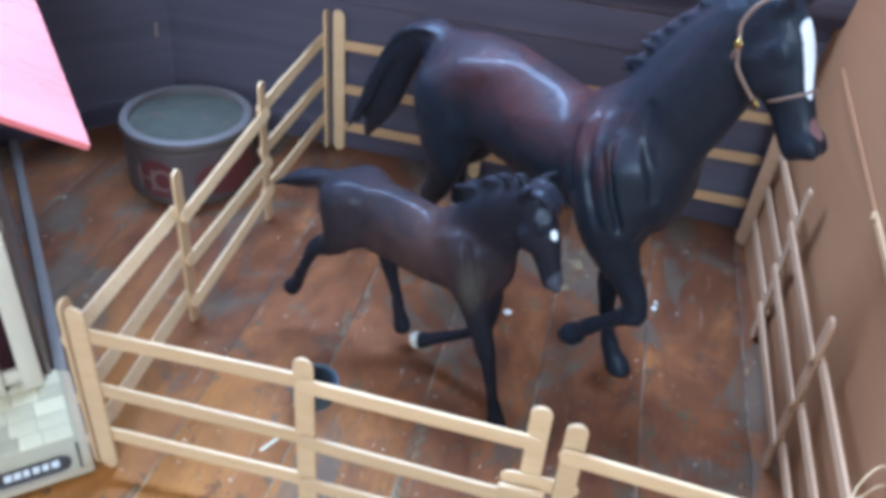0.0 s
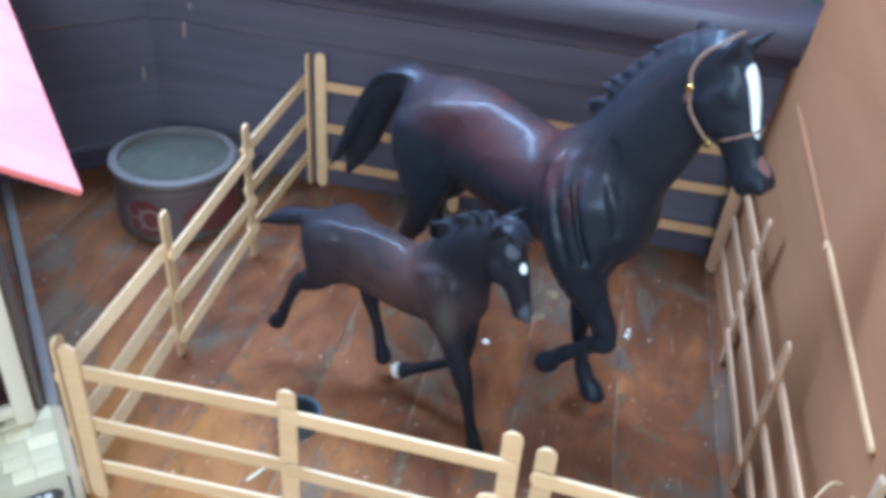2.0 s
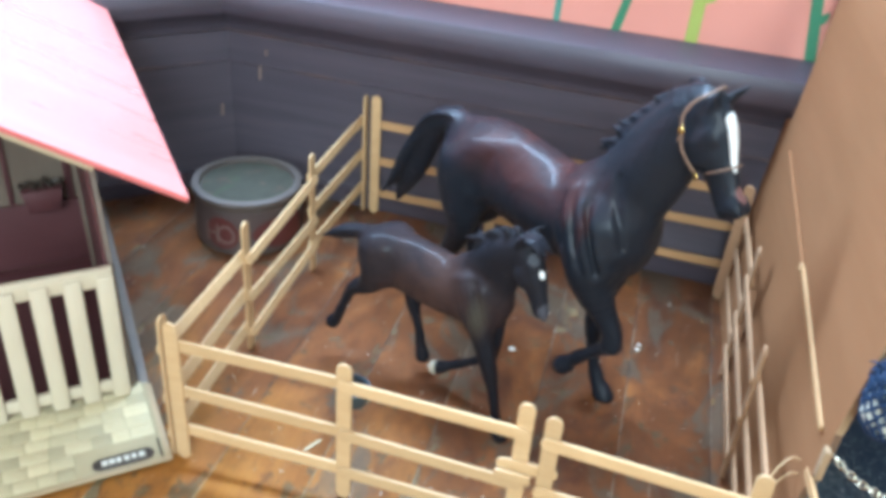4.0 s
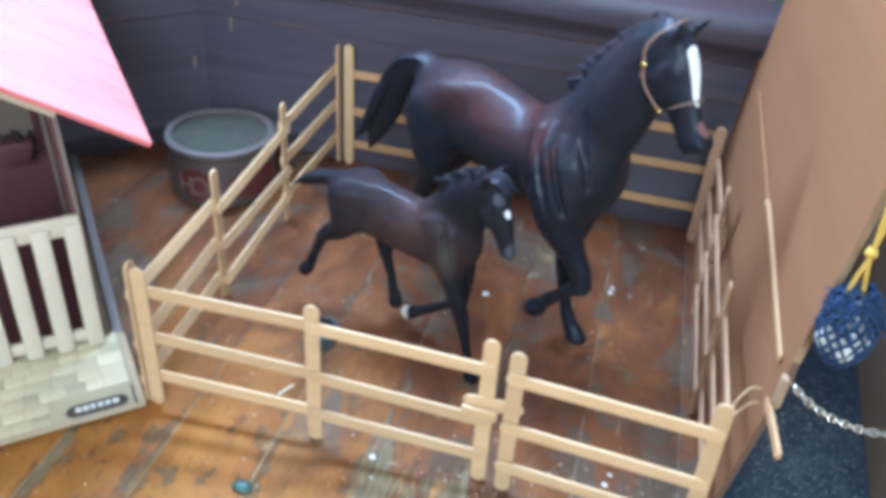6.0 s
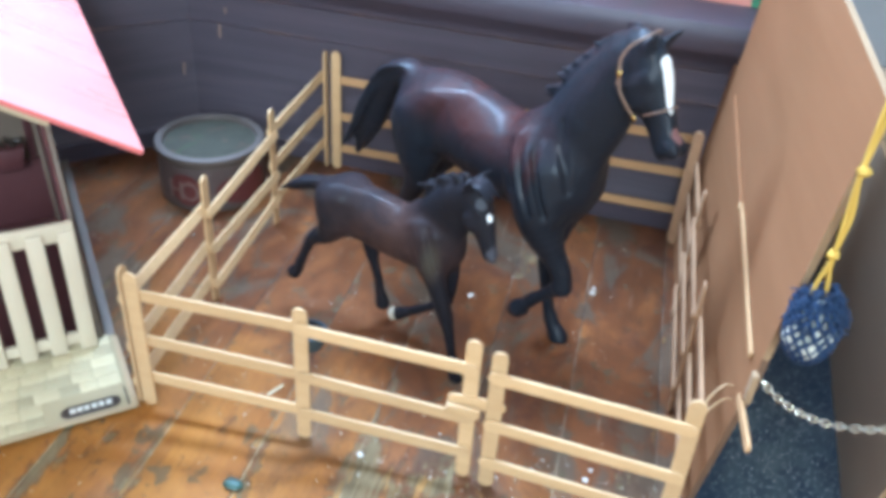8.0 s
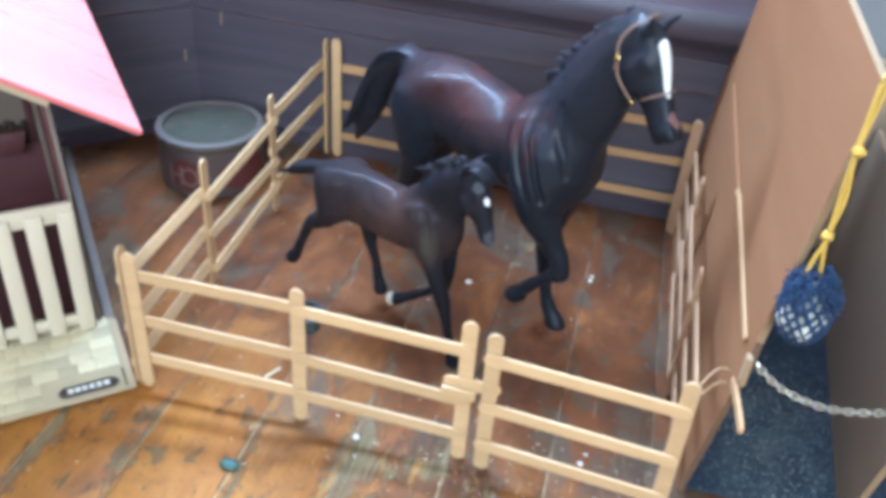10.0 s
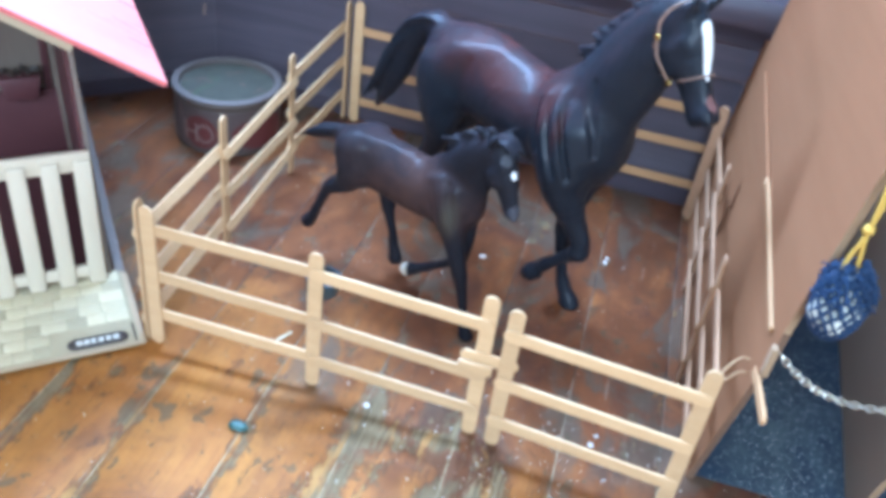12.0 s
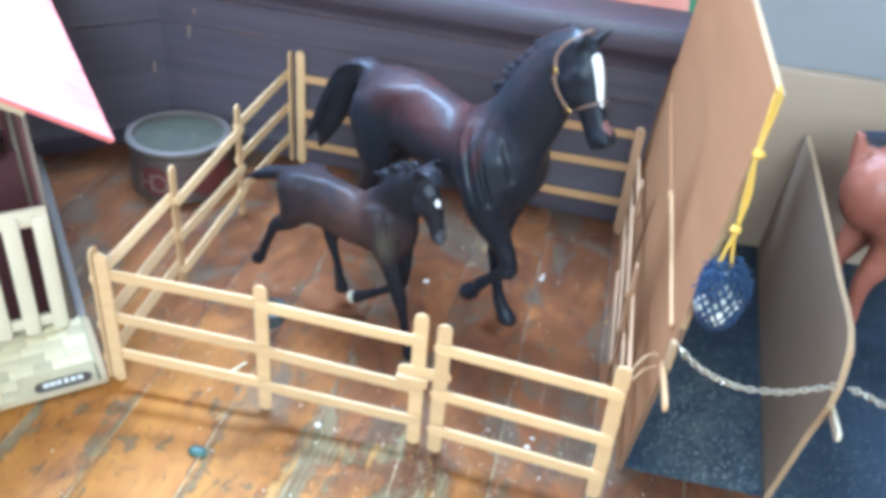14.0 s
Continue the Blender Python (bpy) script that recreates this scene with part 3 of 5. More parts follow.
def figurine(name, limbs, material, m, cell, label, grooves=(), ground=None):
    """A cast toy horse in one skin: limbs of (rows, blend), each melted into the rest over the length blend; grooves are cut out."""
    every = np.array([r[:3] for rows, k in limbs for r in rows])
    lo, hi = every.min(axis=0) - 0.045, every.max(axis=0) + 0.045
    axes = [np.arange(lo[i], hi[i], cell) for i in range(3)]
    field = np.full([len(a) for a in axes], 0.05, np.float32)
    for rows, k in limbs:
        cut, d = limb_field(axes, rows, k + 3 * cell)
        f = field[cut]
        h = np.maximum(k - np.abs(f - d), 0) / k
        field[cut] = np.minimum(f, d) - h * h * k / 4
    for rows, k in grooves:
        cut, d = limb_field(axes, rows, k + 3 * cell)
        f = field[cut]
        h = np.maximum(k - np.abs(f + d), 0) / k
        field[cut] = np.maximum(f, -d) + h * h * k / 4
    if ground is not None:
        field = np.maximum(field, (ground - axes[2])[None, None, :])
    verts, faces = skin(field, axes)
    me = bpy.data.meshes.new(name)
    me.from_pydata(verts.tolist(), [], faces.tolist())
    me.materials.append(material)
    me.polygons.foreach_set("use_smooth", [True] * len(me.polygons))
    me.update()
    ob = new(name, me)
    ob.matrix_world = m
    sm = ob.modifiers.new("soften", "SMOOTH")
    sm.factor, sm.iterations = 0.5, 3
    return tagged(ob, label, "toy horse", "toy horses")


# ---- room ----
PROFILE = [(-0.03, 0), (0.006, 0), (0.007, 0.018), (0.002, 0.020), (0.0, 0.024), (0.0, 0.136), (0.004, 0.138), (0.004, 0.170), (0.008, 0.173), (0.0085, 0.178),
           (0.013, 0.183), (0.018, 0.190), (0.020, 0.193), (0.028, 0.195), (0.031, 0.200), (0.0315, 0.208), (0.031, 0.215), (0.028, 0.221), (0.024, 0.2225), (-0.04, 0.223)]
CORNER, WALL_END = (-0.164, 0.404), (0.402, 0.377)
BAY = (-0.164 - 0.6, 0.404 - 0.6)
wall_north = tagged(part("wall_north", extrude_profile(PROFILE, CORNER, WALL_END), WALL), "dark stained wooden back wall with moulded ledge", "wall", kind="structure")
wall_bay = tagged(part("wall_bay", extrude_profile(PROFILE, BAY, CORNER), WALL), "dark stained wooden wall meeting the back at an angle", "wall", kind="structure")
for x, y, z0, z1, turn, wall, out in ((-0.130, 0.4024, 0.121, 0.137, -2.7, wall_north, 0.0), (-0.1725, 0.3955, 0.076, 0.089, 45, wall_bay, 0.0), (-0.119, 0.4019, 0.150, 0.156, -2.7, wall_north, 0.004)):
    bm = bmesh.new()
    box(bm, (-0.0011, -0.0008 - out, z0), (0.0011, 0.0006 - out, z1), 0.0004)
    for v in bm.verts:
        v.co.x += 0.06 * (v.co.z - z0)
    chip = part("chip", bm, BARE_CHIP, wall)
    chip.location, chip.rotation_euler = (x, y, 0), (0, 0, radians(turn))
tagged(part("wall_stall_back", boxed((0.404, 0.370, 0), (1.6, 0.385, 0.193), 0.001), GREYCARD), "grey-brown cardboard back wall behind the stalls", "wall", kind="structure")
tagged(part("wall_stall_upper", boxed((0.404, 0.388, 0), (1.6, 0.40, 0.62), 0.001), GREYWALL), "plain grey wall above the cardboard", "wall", kind="structure")

# the closed room round the toys
X0, X1, Y0, Y1, ZC = -1.9, 2.4, -2.6, 0.46, 2.3


def plain_wall(name, lo, hi, label, mat=PLASTER):
    return tagged(part(name, boxed(lo, hi), mat, smooth=False), label, "wall", kind="structure")


plain_wall("wall_west", (X0 - 0.1, Y0, -0.1), (X0, Y1, ZC), "plain pale plaster room wall")
plain_wall("wall_east", (X1, Y0, -0.1), (X1 + 0.1, Y1, ZC), "plain pale plaster room wall")
plain_wall("ceiling", (X0 - 0.1, Y0 - 0.1, ZC), (X1 + 0.1, Y1 + 0.2, ZC + 0.1), "plain pale ceiling")
for k, (lo, hi) in enumerate([((X0, Y1 + 0.03, -0.1), (X1, Y1 + 0.15, 0.76)), ((X0, Y1 + 0.03, 1.6), (X1, Y1 + 0.15, ZC)),
                              ((X0, Y1 + 0.03, 0.76), (-1.08, Y1 + 0.15, 1.6)), ((0.38, Y1 + 0.03, 0.76), (X1, Y1 + 0.15, 1.6))]):
    plain_wall("wall_window_side", lo, hi, "plain pale wall round the bay window")
# the opening in this wall is unseen, added for the fill lamp
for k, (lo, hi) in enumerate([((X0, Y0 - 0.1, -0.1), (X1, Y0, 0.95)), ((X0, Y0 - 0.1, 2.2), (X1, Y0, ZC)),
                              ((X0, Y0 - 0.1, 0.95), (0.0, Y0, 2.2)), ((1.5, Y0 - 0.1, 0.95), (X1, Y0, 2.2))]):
    plain_wall("wall_room_side", lo, hi, "plain pale wall round the unseen opening added for fill light")

# floor boards
floor = thing("floor", pose(0, 0, 0), "old painted wooden floor worn through to grey", "floor", kind="structure")
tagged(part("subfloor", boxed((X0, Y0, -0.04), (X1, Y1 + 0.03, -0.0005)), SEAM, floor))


def board_bm(w, y0, y1):
    bm = bmesh.new()
    box(bm, (-w / 2, y0, -0.0018), (w / 2, y1, 0.0), 0.0004)
    return bm


BOARD_W, SEAM0 = 0.0680, 0.0225
board_me = None
k0, k1 = math.ceil((X0 - SEAM0) / BOARD_W), math.floor((X1 - SEAM0) / BOARD_W)
for k in range(k0, k1):
    cx = SEAM0 + (k + 0.5) * BOARD_W
    if board_me is None:
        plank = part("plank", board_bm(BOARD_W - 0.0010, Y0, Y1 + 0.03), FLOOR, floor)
        board_me = plank.data
    else:
        plank = new("plank", board_me)
        plank.parent = floor
    plank.location = (cx, 0, 0)

# pink backdrop paper with painted stems, standing on the ledge
backdrop = thing("backdrop_panel", pose(0.0, 0.425, 0.2235, 0, 0, -2.7), "pink paper panel painted with green stems and leaves", "picture")
part("paper", boxed((-0.16, 0, 0), (0.412, 0.003, 0.30)), PINK, backdrop)


def stem(x0, x1, w, mat):
    bm = bmesh.new()
    box(bm, (-w / 2, -0.0012, 0), (w / 2, -0.0004, 0.30))
    for v in bm.verts:
        v.co.x += x0 + (x1 - x0) * v.co.z / 0.30
    return part("stem", bm, mat, backdrop, smooth=False)


def leaf(x, z, l, ang, mat):
    bm = bmesh.new()
    pts = [(l * t, 0.22 * l * math.sin(math.pi * t)) for t in (0, 0.2, 0.45, 0.7, 1)]
    up = [bm.verts.new((a, -0.0014, b)) for a, b in pts] + [bm.verts.new((a, -0.0014, -b)) for a, b in pts[-2:0:-1]]
    bm.faces.new(up)
    bmesh.ops.transform(bm, matrix=pose(x, 0, z, 0, ang, 0), verts=bm.verts)
    return part("leaf", bm, mat, backdrop, smooth=False)


stem(0.1690, 0.176, 0.006, TEAL)
stem(0.2245, 0.292, 0.008, GREEN)
stem(0.2930, 0.297, 0.011, LIME)
stem(0.3960, 0.352, 0.0095, GREEN)
for x, z, l, a, mt in ((0.393, 0.030, 0.016, -62, GREEN), (0.388, 0.058, 0.020, -160, GREEN), (0.296, 0.036, 0.016, -35, LIME), (0.238, 0.06, 0.02, -150, GREEN)):
    leaf(x, z, l, a, mt)


# ---- fences of craft sticks ----
def post(parent, x, y, h, face, z0=0.0, lean=(0, 0)):
    return stick_between(parent, "post", (x, y, z0), (x + lean[0], y + lean[1], h), face)


def fence(name, label):
    return thing(name, pose(0, 0, 0), label, "fence", "craft stick fence panels")


T, RAIL = 0.0023, 0.0092
front = fence("fence_panel", "pale wooden craft stick fence panel with three rails")
post(front, -0.001, 0.0, 0.1185, (0, 1, 0))
post(front, 0.117, 0.002, 0.1160, (0, 1, 0))
post(front, 0.232, 0.0, 0.1205, (0, 1, 0))
for za, zb, zc, zd in ((0.0988, 0.0983, 0.1005, 0.0984), (0.0604, 0.0574, 0.0598, 0.0562), (0.0261, 0.0241, 0.0263, 0.0253)):
    stick_between(front, "rail", (-0.002, T, za), (0.1155, T + 0.002, zb), (0, 1, 0), RAIL)
    stick_between(front, "rail", (0.1135, 0.002 - T, zc), (0.2365, -T, zd), (0, 1, 0), RAIL)

gate = fence("hinged_fence", "pale wooden craft stick gate panel, closed beside the fence")
gate["category"] = "gate"
post(gate, 0.249, -0.004, 0.1185, (0, 1, 0))
post(gate, 0.3660, -0.014, 0.1215, (0.1, 1, 0))
for za, zb in ((0.0995, 0.0997), (0.0591, 0.0589), (0.0250, 0.0246)):
    stick_between(gate, "rail", (0.243, -0.004 - T, za), (0.370, -0.0145 - T, zb), (0.09, 1, 0), RAIL)
latch = thing("gate_latch", pose(0.232, -0.004, 0.0705), "short pale stick pieces latching the gate", "latch")
part("catch", boxed((-0.0140, -0.0030, -0.0095), (0.0085, 0.0003, -0.0012), 0.0009), STICK, latch)
stick_between(latch, "bar", (-0.0140, 0.00195, 0.0005), (0.0240, 0.00195, 0.0010), (0, 1, 0), 0.0100, 0.0017)
part("peg", boxed((-0.0030, 0.0004, -0.0100), (0.0045, 0.0027, -0.0048), 0.0006), STICK, latch)

left = fence("fence_panel", "pale wooden craft stick fence panel with three rails")
post(left, -0.0085, 0.003, 0.120, (1, 0, 0))
post(left, -0.012, 0.128, 0.121, (1, 0, 0))
for za, zb in ((0.0920, 0.0910), (0.0500, 0.0560), (0.0175, 0.0225)):
    stick_between(left, "rail", (-0.0085 - T, -0.001, za), (-0.012 - T, 0.131, zb), (1, 0, 0.45), RAIL - 0.0004)
left2 = fence("fence_panel", "pale wooden craft stick fence panel with three rails")
post(left2, -0.0105, 0.256, 0.122, (1, 0, 0))
post(left2, -0.0055, 0.384, 0.131, (1, 0, 0))
for z, za, zb, zc in ((0.0870, 0.0965, 0.098, 0.106), (0.0525, 0.0540, 0.063, 0.068), (0.0170, 0.0290, 0.026, 0.030)):
    stick_between(left2, "rail", (-0.012 + T, 0.124, z), (-0.0105 + T, 0.262, za), (1, 0, 0.3), RAIL - 0.0008)
    stick_between(left2, "rail", (-0.0105 - T, 0.252, zb), (-0.0055 - T, 0.388, zc), (1, 0, 0.2), RAIL - 0.0002)

back = fence("fence_panel", "pale wooden craft stick fence panel against the dark wall")
post(back, 0.006, 0.383, 0.133, (0.05, 1, 0))
post(back, 0.134, 0.376, 0.114, (0.05, 1, 0))
post(back, 0.255, 0.370, 0.114, (0.05, 1, 0))
for za, zb in ((0.1015, 0.1060), (0.0605, 0.0695), (0.0235, 0.0285)):
    zm, zn = za + (zb - za) * 0.37, za + (zb - za) * 0.69
    stick_between(back, "rail", (0.002, 0.3835 + T, za), (0.143, 0.3765 + T, zm), (0.05, 1, 0), RAIL - 0.0006, material=STICK_TAN)
    stick_between(back, "rail", (0.137, 0.3755 - T, zm), (0.258, 0.3695 - T, zn), (0.05, 1, 0), RAIL - 0.0006, material=STICK_TAN)
    stick_between(back, "rail", (0.252, 0.370 + T, zn), (0.366, 0.364 + T, zb), (0.05, 1, 0), RAIL - 0.0006, material=STICK_TAN)

right = fence("fence_panel", "pale wooden craft stick fence panel leaning by the cardboard")
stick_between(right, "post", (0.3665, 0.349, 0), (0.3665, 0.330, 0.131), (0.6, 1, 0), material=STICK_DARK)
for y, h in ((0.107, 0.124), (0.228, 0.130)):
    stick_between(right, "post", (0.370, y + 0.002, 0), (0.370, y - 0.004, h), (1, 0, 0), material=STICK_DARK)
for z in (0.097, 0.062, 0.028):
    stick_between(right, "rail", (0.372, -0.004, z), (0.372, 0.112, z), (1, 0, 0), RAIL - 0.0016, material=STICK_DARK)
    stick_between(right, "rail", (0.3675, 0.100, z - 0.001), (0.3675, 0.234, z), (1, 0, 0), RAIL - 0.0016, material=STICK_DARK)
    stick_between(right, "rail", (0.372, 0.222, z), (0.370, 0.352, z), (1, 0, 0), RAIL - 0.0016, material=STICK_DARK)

# ---- cardboard stall partitions ----
def sheet(parent, name, outline, thick, mats, dark_below=0.0):
    """An upright sheet along y, its outline as (y, z); cut edges take the second material."""
    bm = bmesh.new()
    rows = [[bm.verts.new((x, y, z)) for y, z in outline] for x in (-thick / 2, thick / 2)]
    bm.faces.new(rows[0])
    bm.faces.new(list(reversed(rows[1])))
    n = len(outline)
    for i in range(n):
        f = bm.faces.new((rows[0][i], rows[1][i], rows[1][(i + 1) % n], rows[0][(i + 1) % n]))
        # edges wholly below the given height take the darker third material
        f.material_index = 2 if max(outline[i][1], outline[(i + 1) % n][1]) < dark_below else 1
    bmesh.ops.recalc_face_normals(bm, faces=bm.faces)
    return part(name, bm, mats, parent, smooth=False)


wall1 = thing("stall_partition", pose(0.3835, 0.0, 0, 0, 4.6, 2.0), "tall brown cardboard stall partition, leaning slightly", "partition", "cardboard stall partitions")
sheet(wall1, "panel", [(0.016, 0.0), (-0.004, 0.135), (-0.002, 0.15), (-0.010, 0.310), (0.344, 0.333), (0.342, 0.210), (0.344, 0.192), (0.362, 0.186), (0.362, 0.0)], 0.004, [CARD, CARD_EDGE, CARD_DARK_EDGE], 0.16)
wall2 = thing("stall_partition", pose(0.4862, 0.0, 0, 0, 4.0, -4.2), "low brown cardboard stall partition with a sloping top", "partition", "cardboard stall partitions")
sheet(wall2, "panel", [(0.018, 0.0), (0.006, 0.08), (-0.002, 0.112), (-0.001, 0.128), (0.006, 0.141), (0.013, 0.149), (0.027, 0.1535), (0.050, 0.1535), (0.090, 0.150), (0.166, 0.147), (0.265, 0.1425), (0.362, 0.137), (0.362, 0.0)], 0.004, [GREYCARD, CARD_EDGE])
mat = tagged(part("floor_mat", boxed((0.384, 0.020, 0.0004), (1.30, 0.369, 0.0022), 0.0006), MAT), "black dusty vinyl mat covering the stall floor", "mat")


# ---- toy horses ----
def leg(*rows):
    return [(x, y, z, r * 0.92, r) for x, y, z, r in rows]


MARE_AT = pose(0.270, 0.150, 0.0, 0, 0, -32)
mare_limbs = [
    # barrel, quarters and chest
    ([(-0.166, 0, 0.152, 0.016, 0.022), (-0.153, 0, 0.1570, 0.025, 0.034), (-0.126, 0, 0.1645, 0.0290, 0.0345), (-0.095, 0, 0.1610, 0.0295, 0.0345),
      (-0.060, 0, 0.1560, 0.0315, 0.0340), (-0.030, 0, 0.1580, 0.0300, 0.0380), (-0.008, 0, 0.1610, 0.0265, 0.0370)], 0.010),
    ([(-0.149, -0.012, 0.154, 0.018, 0.022), (-0.146, -0.016, 0.131, 0.015, 0.017)], 0.010),
    ([(-0.149, 0.012, 0.154, 0.018, 0.022), (-0.146, 0.016, 0.131, 0.015, 0.017)], 0.010),
    ([(-0.143, -0.020, 0.164, 0.0115, 0.020), (-0.141, -0.022, 0.146, 0.0110, 0.020)], 0.007),
    ([(-0.143, 0.020, 0.164, 0.0115, 0.020), (-0.141, 0.022, 0.146, 0.0110, 0.020)], 0.007),
    # neck
    ([(-0.016, 0, 0.179, 0.021, 0.0310), (0.000, 0, 0.203, 0.0180, 0.0285), (0.0125, 0, 0.2275, 0.0150, 0.0260), (0.0250, 0, 0.2500, 0.0122, 0.0220), (0.0345, 0, 0.2640, 0.010, 0.0155)], 0.014),
    # head: skull, cheeks, nose, lower jaw, nostrils, eyes
    ([(0.0375, 0, 0.2705, 0.0095, 0.0100), (0.0425, -0.0010, 0.2605, 0.0116, 0.0138), (0.0485, -0.0015, 0.2485, 0.0112, 0.0136), (0.0570, -0.0030, 0.2355, 0.0086, 0.0106),
      (0.0648, -0.0045, 0.2240, 0.0070, 0.0088), (0.0705, -0.0055, 0.2160, 0.0072, 0.0084)], 0.005),
    ([(0.0385, -0.0095, 0.2480, 0.0045, 0.0090), (0.0450, -0.0095, 0.2385, 0.0042, 0.0085)], 0.006),
    ([(0.0385, 0.0085, 0.2480, 0.0045, 0.0090), (0.0450, 0.0080, 0.2385, 0.0042, 0.0085)], 0.006),
    ([(0.0460, -0.0020, 0.2350, 0.0065, 0.0060), (0.0560, -0.0040, 0.2245, 0.0048, 0.0048), (0.0635, -0.0055, 0.2140, 0.0048, 0.0046), (0.0660, -0.0058, 0.2090, 0.0034, 0.0032)], 0.004),
    ([(0.0735, -0.0100, 0.2190, 0.0032, 0.0040), (0.0770, -0.0105, 0.2155, 0.0028, 0.0034)], 0.004),
    ([(0.0740, -0.0020, 0.2195, 0.0032, 0.0040), (0.0775, -0.0025, 0.2160, 0.0028, 0.0034)], 0.004),
    ([(0.0465, -0.0118, 0.2580, 0.0024, 0.0036), (0.0505, -0.0115, 0.2535, 0.0020, 0.0030)], 0.003),
    ([(0.0470, 0.0098, 0.2585, 0.0024, 0.0036), (0.0510, 0.0092, 0.2540, 0.0020, 0.0030)], 0.003),
    # near fore, lifted and folded
    (leg((-0.014, -0.019, 0.168, 0.020), (-0.012, -0.022, 0.142, 0.0200), (-0.007, -0.021, 0.123, 0.0160), (0.003, -0.016, 0.103, 0.0102), (0.0110, -0.013, 0.088, 0.0082), (0.0125, -0.012, 0.077, 0.0080)), 0.010),
    (leg((0.0125, -0.012, 0.077, 0.0072), (-0.003, -0.011, 0.061, 0.0047), (-0.013, -0.010, 0.050, 0.0055), (-0.017, -0.0095, 0.045, 0.0058), (-0.022, -0.009, 0.039, 0.0045)), 0.003),
    (leg((-0.0215, -0.009, 0.0400, 0.0048), (-0.0250, -0.009, 0.0350, 0.0068), (-0.0285, -0.009, 0.0310, 0.0078)), 0.0015),
    (leg((-0.0225, -0.0085, 0.0325, 0.0040), (-0.0315, -0.0090, 0.0265, 0.0046), (-0.0345, -0.0090, 0.0275, 0.0040)), 0.0030),
    # far fore, straight
    (leg((-0.014, 0.019, 0.166, 0.020), (-0.014, 0.020, 0.138, 0.0175), (-0.018, 0.019, 0.112, 0.0122), (-0.022, 0.017, 0.088, 0.0094), (-0.023, 0.016, 0.066, 0.0083), (-0.021, 0.015, 0.050, 0.0058), (-0.016, 0.016, 0.027, 0.0050), (-0.013, 0.017, 0.018, 0.0064), (-0.009, 0.017, 0.011, 0.0052)), 0.010),
    (leg((-0.010, 0.017, 0.012, 0.0060), (-0.005, 0.018, 0.005, 0.0080), (-0.003, 0.018, 0.000, 0.0092)), 0.002),
    # near hind, pushing back
    (leg((-0.149, -0.014, 0.150, 0.020), (-0.143, -0.018, 0.126, 0.0165), (-0.143, -0.018, 0.108, 0.0125), (-0.149, -0.017, 0.091, 0.0098), (-0.157, -0.015, 0.078, 0.0082), (-0.161, -0.014, 0.070, 0.0068), (-0.166, -0.013, 0.056, 0.0050), (-0.170, -0.012, 0.047, 0.0060)), 0.010),
    (leg((-0.170, -0.012, 0.047, 0.0058), (-0.175, -0.012, 0.041, 0.0076), (-0.179, -0.012, 0.037, 0.0082)), 0.002),
    # far hind, drawn up
    (leg((-0.150, 0.014, 0.150, 0.020), (-0.146, 0.018, 0.126, 0.0165), (-0.149, 0.019, 0.110, 0.0125), (-0.157, 0.018, 0.100, 0.0100), (-0.166, 0.018, 0.090, 0.0082), (-0.163, 0.017, 0.078, 0.0060), (-0.160, 0.016, 0.068, 0.0056), (-0.158, 0.016, 0.059, 0.0068)), 0.010),
    # tail
    ([(-0.158, 0, 0.178, 0.008, 0.010), (-0.174, 0, 0.183, 0.0090, 0.0095), (-0.194, 0.001, 0.175, 0.011, 0.0115), (-0.211, 0.002, 0.154, 0.0115, 0.0125), (-0.224, 0.003, 0.126, 0.011, 0.0125), (-0.236, 0.003, 0.102, 0.008, 0.009), (-0.247, 0.003, 0.080, 0.002, 0.003)], 0.007),
    # ears
    ([(0.0430, 0.0070, 0.2720, 0.0038, 0.0036), (0.0475, 0.0085, 0.2780, 0.0040, 0.0026), (0.0550, 0.0095, 0.2860, 0.0008, 0.0008)], 0.003),
    ([(0.0420, -0.0075, 0.2720, 0.0038, 0.0036), (0.0445, -0.0090, 0.2775, 0.0038, 0.0026), (0.0470, -0.0098, 0.2850, 0.0008, 0.0008)], 0.003),
    # mane crest
    ([(0.034, 0.001, 0.276, 0.004, 0.006), (0.019, 0.003, 0.267, 0.005, 0.008), (0.000, 0.005, 0.249, 0.006, 0.0095), (-0.0135, 0.006, 0.2315, 0.007, 0.0115), (-0.0205, 0.005, 0.217, 0.005, 0.0085)], 0.004),
    # hip and shoulder muscles
    ([(-0.108, -0.015, 0.183, 0.005, 0.006), (-0.132, -0.022, 0.179, 0.006, 0.008), (-0.148, -0.025, 0.162, 0.006, 0.012)], 0.011),
    ([(-0.034, -0.021, 0.184, 0.005, 0.009), (-0.027, -0.029, 0.172, 0.006, 0.012), (-0.014, -0.030, 0.152, 0.006, 0.012), (-0.004, -0.027, 0.138, 0.005, 0.009)], 0.010),
    ([(-0.010, -0.018, 0.182, 0.004, 0.008), (-0.004, -0.0235, 0.172, 0.004, 0.008), (0.002, -0.0225, 0.156, 0.004, 0.007)], 0.008),
    ([(-0.012, 0.020, 0.190, 0.004, 0.008), (-0.004, 0.0235, 0.172, 0.004, 0.008), (0.002, 0.0225, 0.156, 0.004, 0.007)], 0.008),
    ([(-0.004, -0.010, 0.168, 0.012, 0.014), (0.002, -0.010, 0.155, 0.011, 0.012)], 0.010),
    ([(-0.004, 0.010, 0.168, 0.012, 0.014), (0.002, 0.010, 0.155, 0.011, 0.012)], 0.010),
]
rnd = random.Random(4)
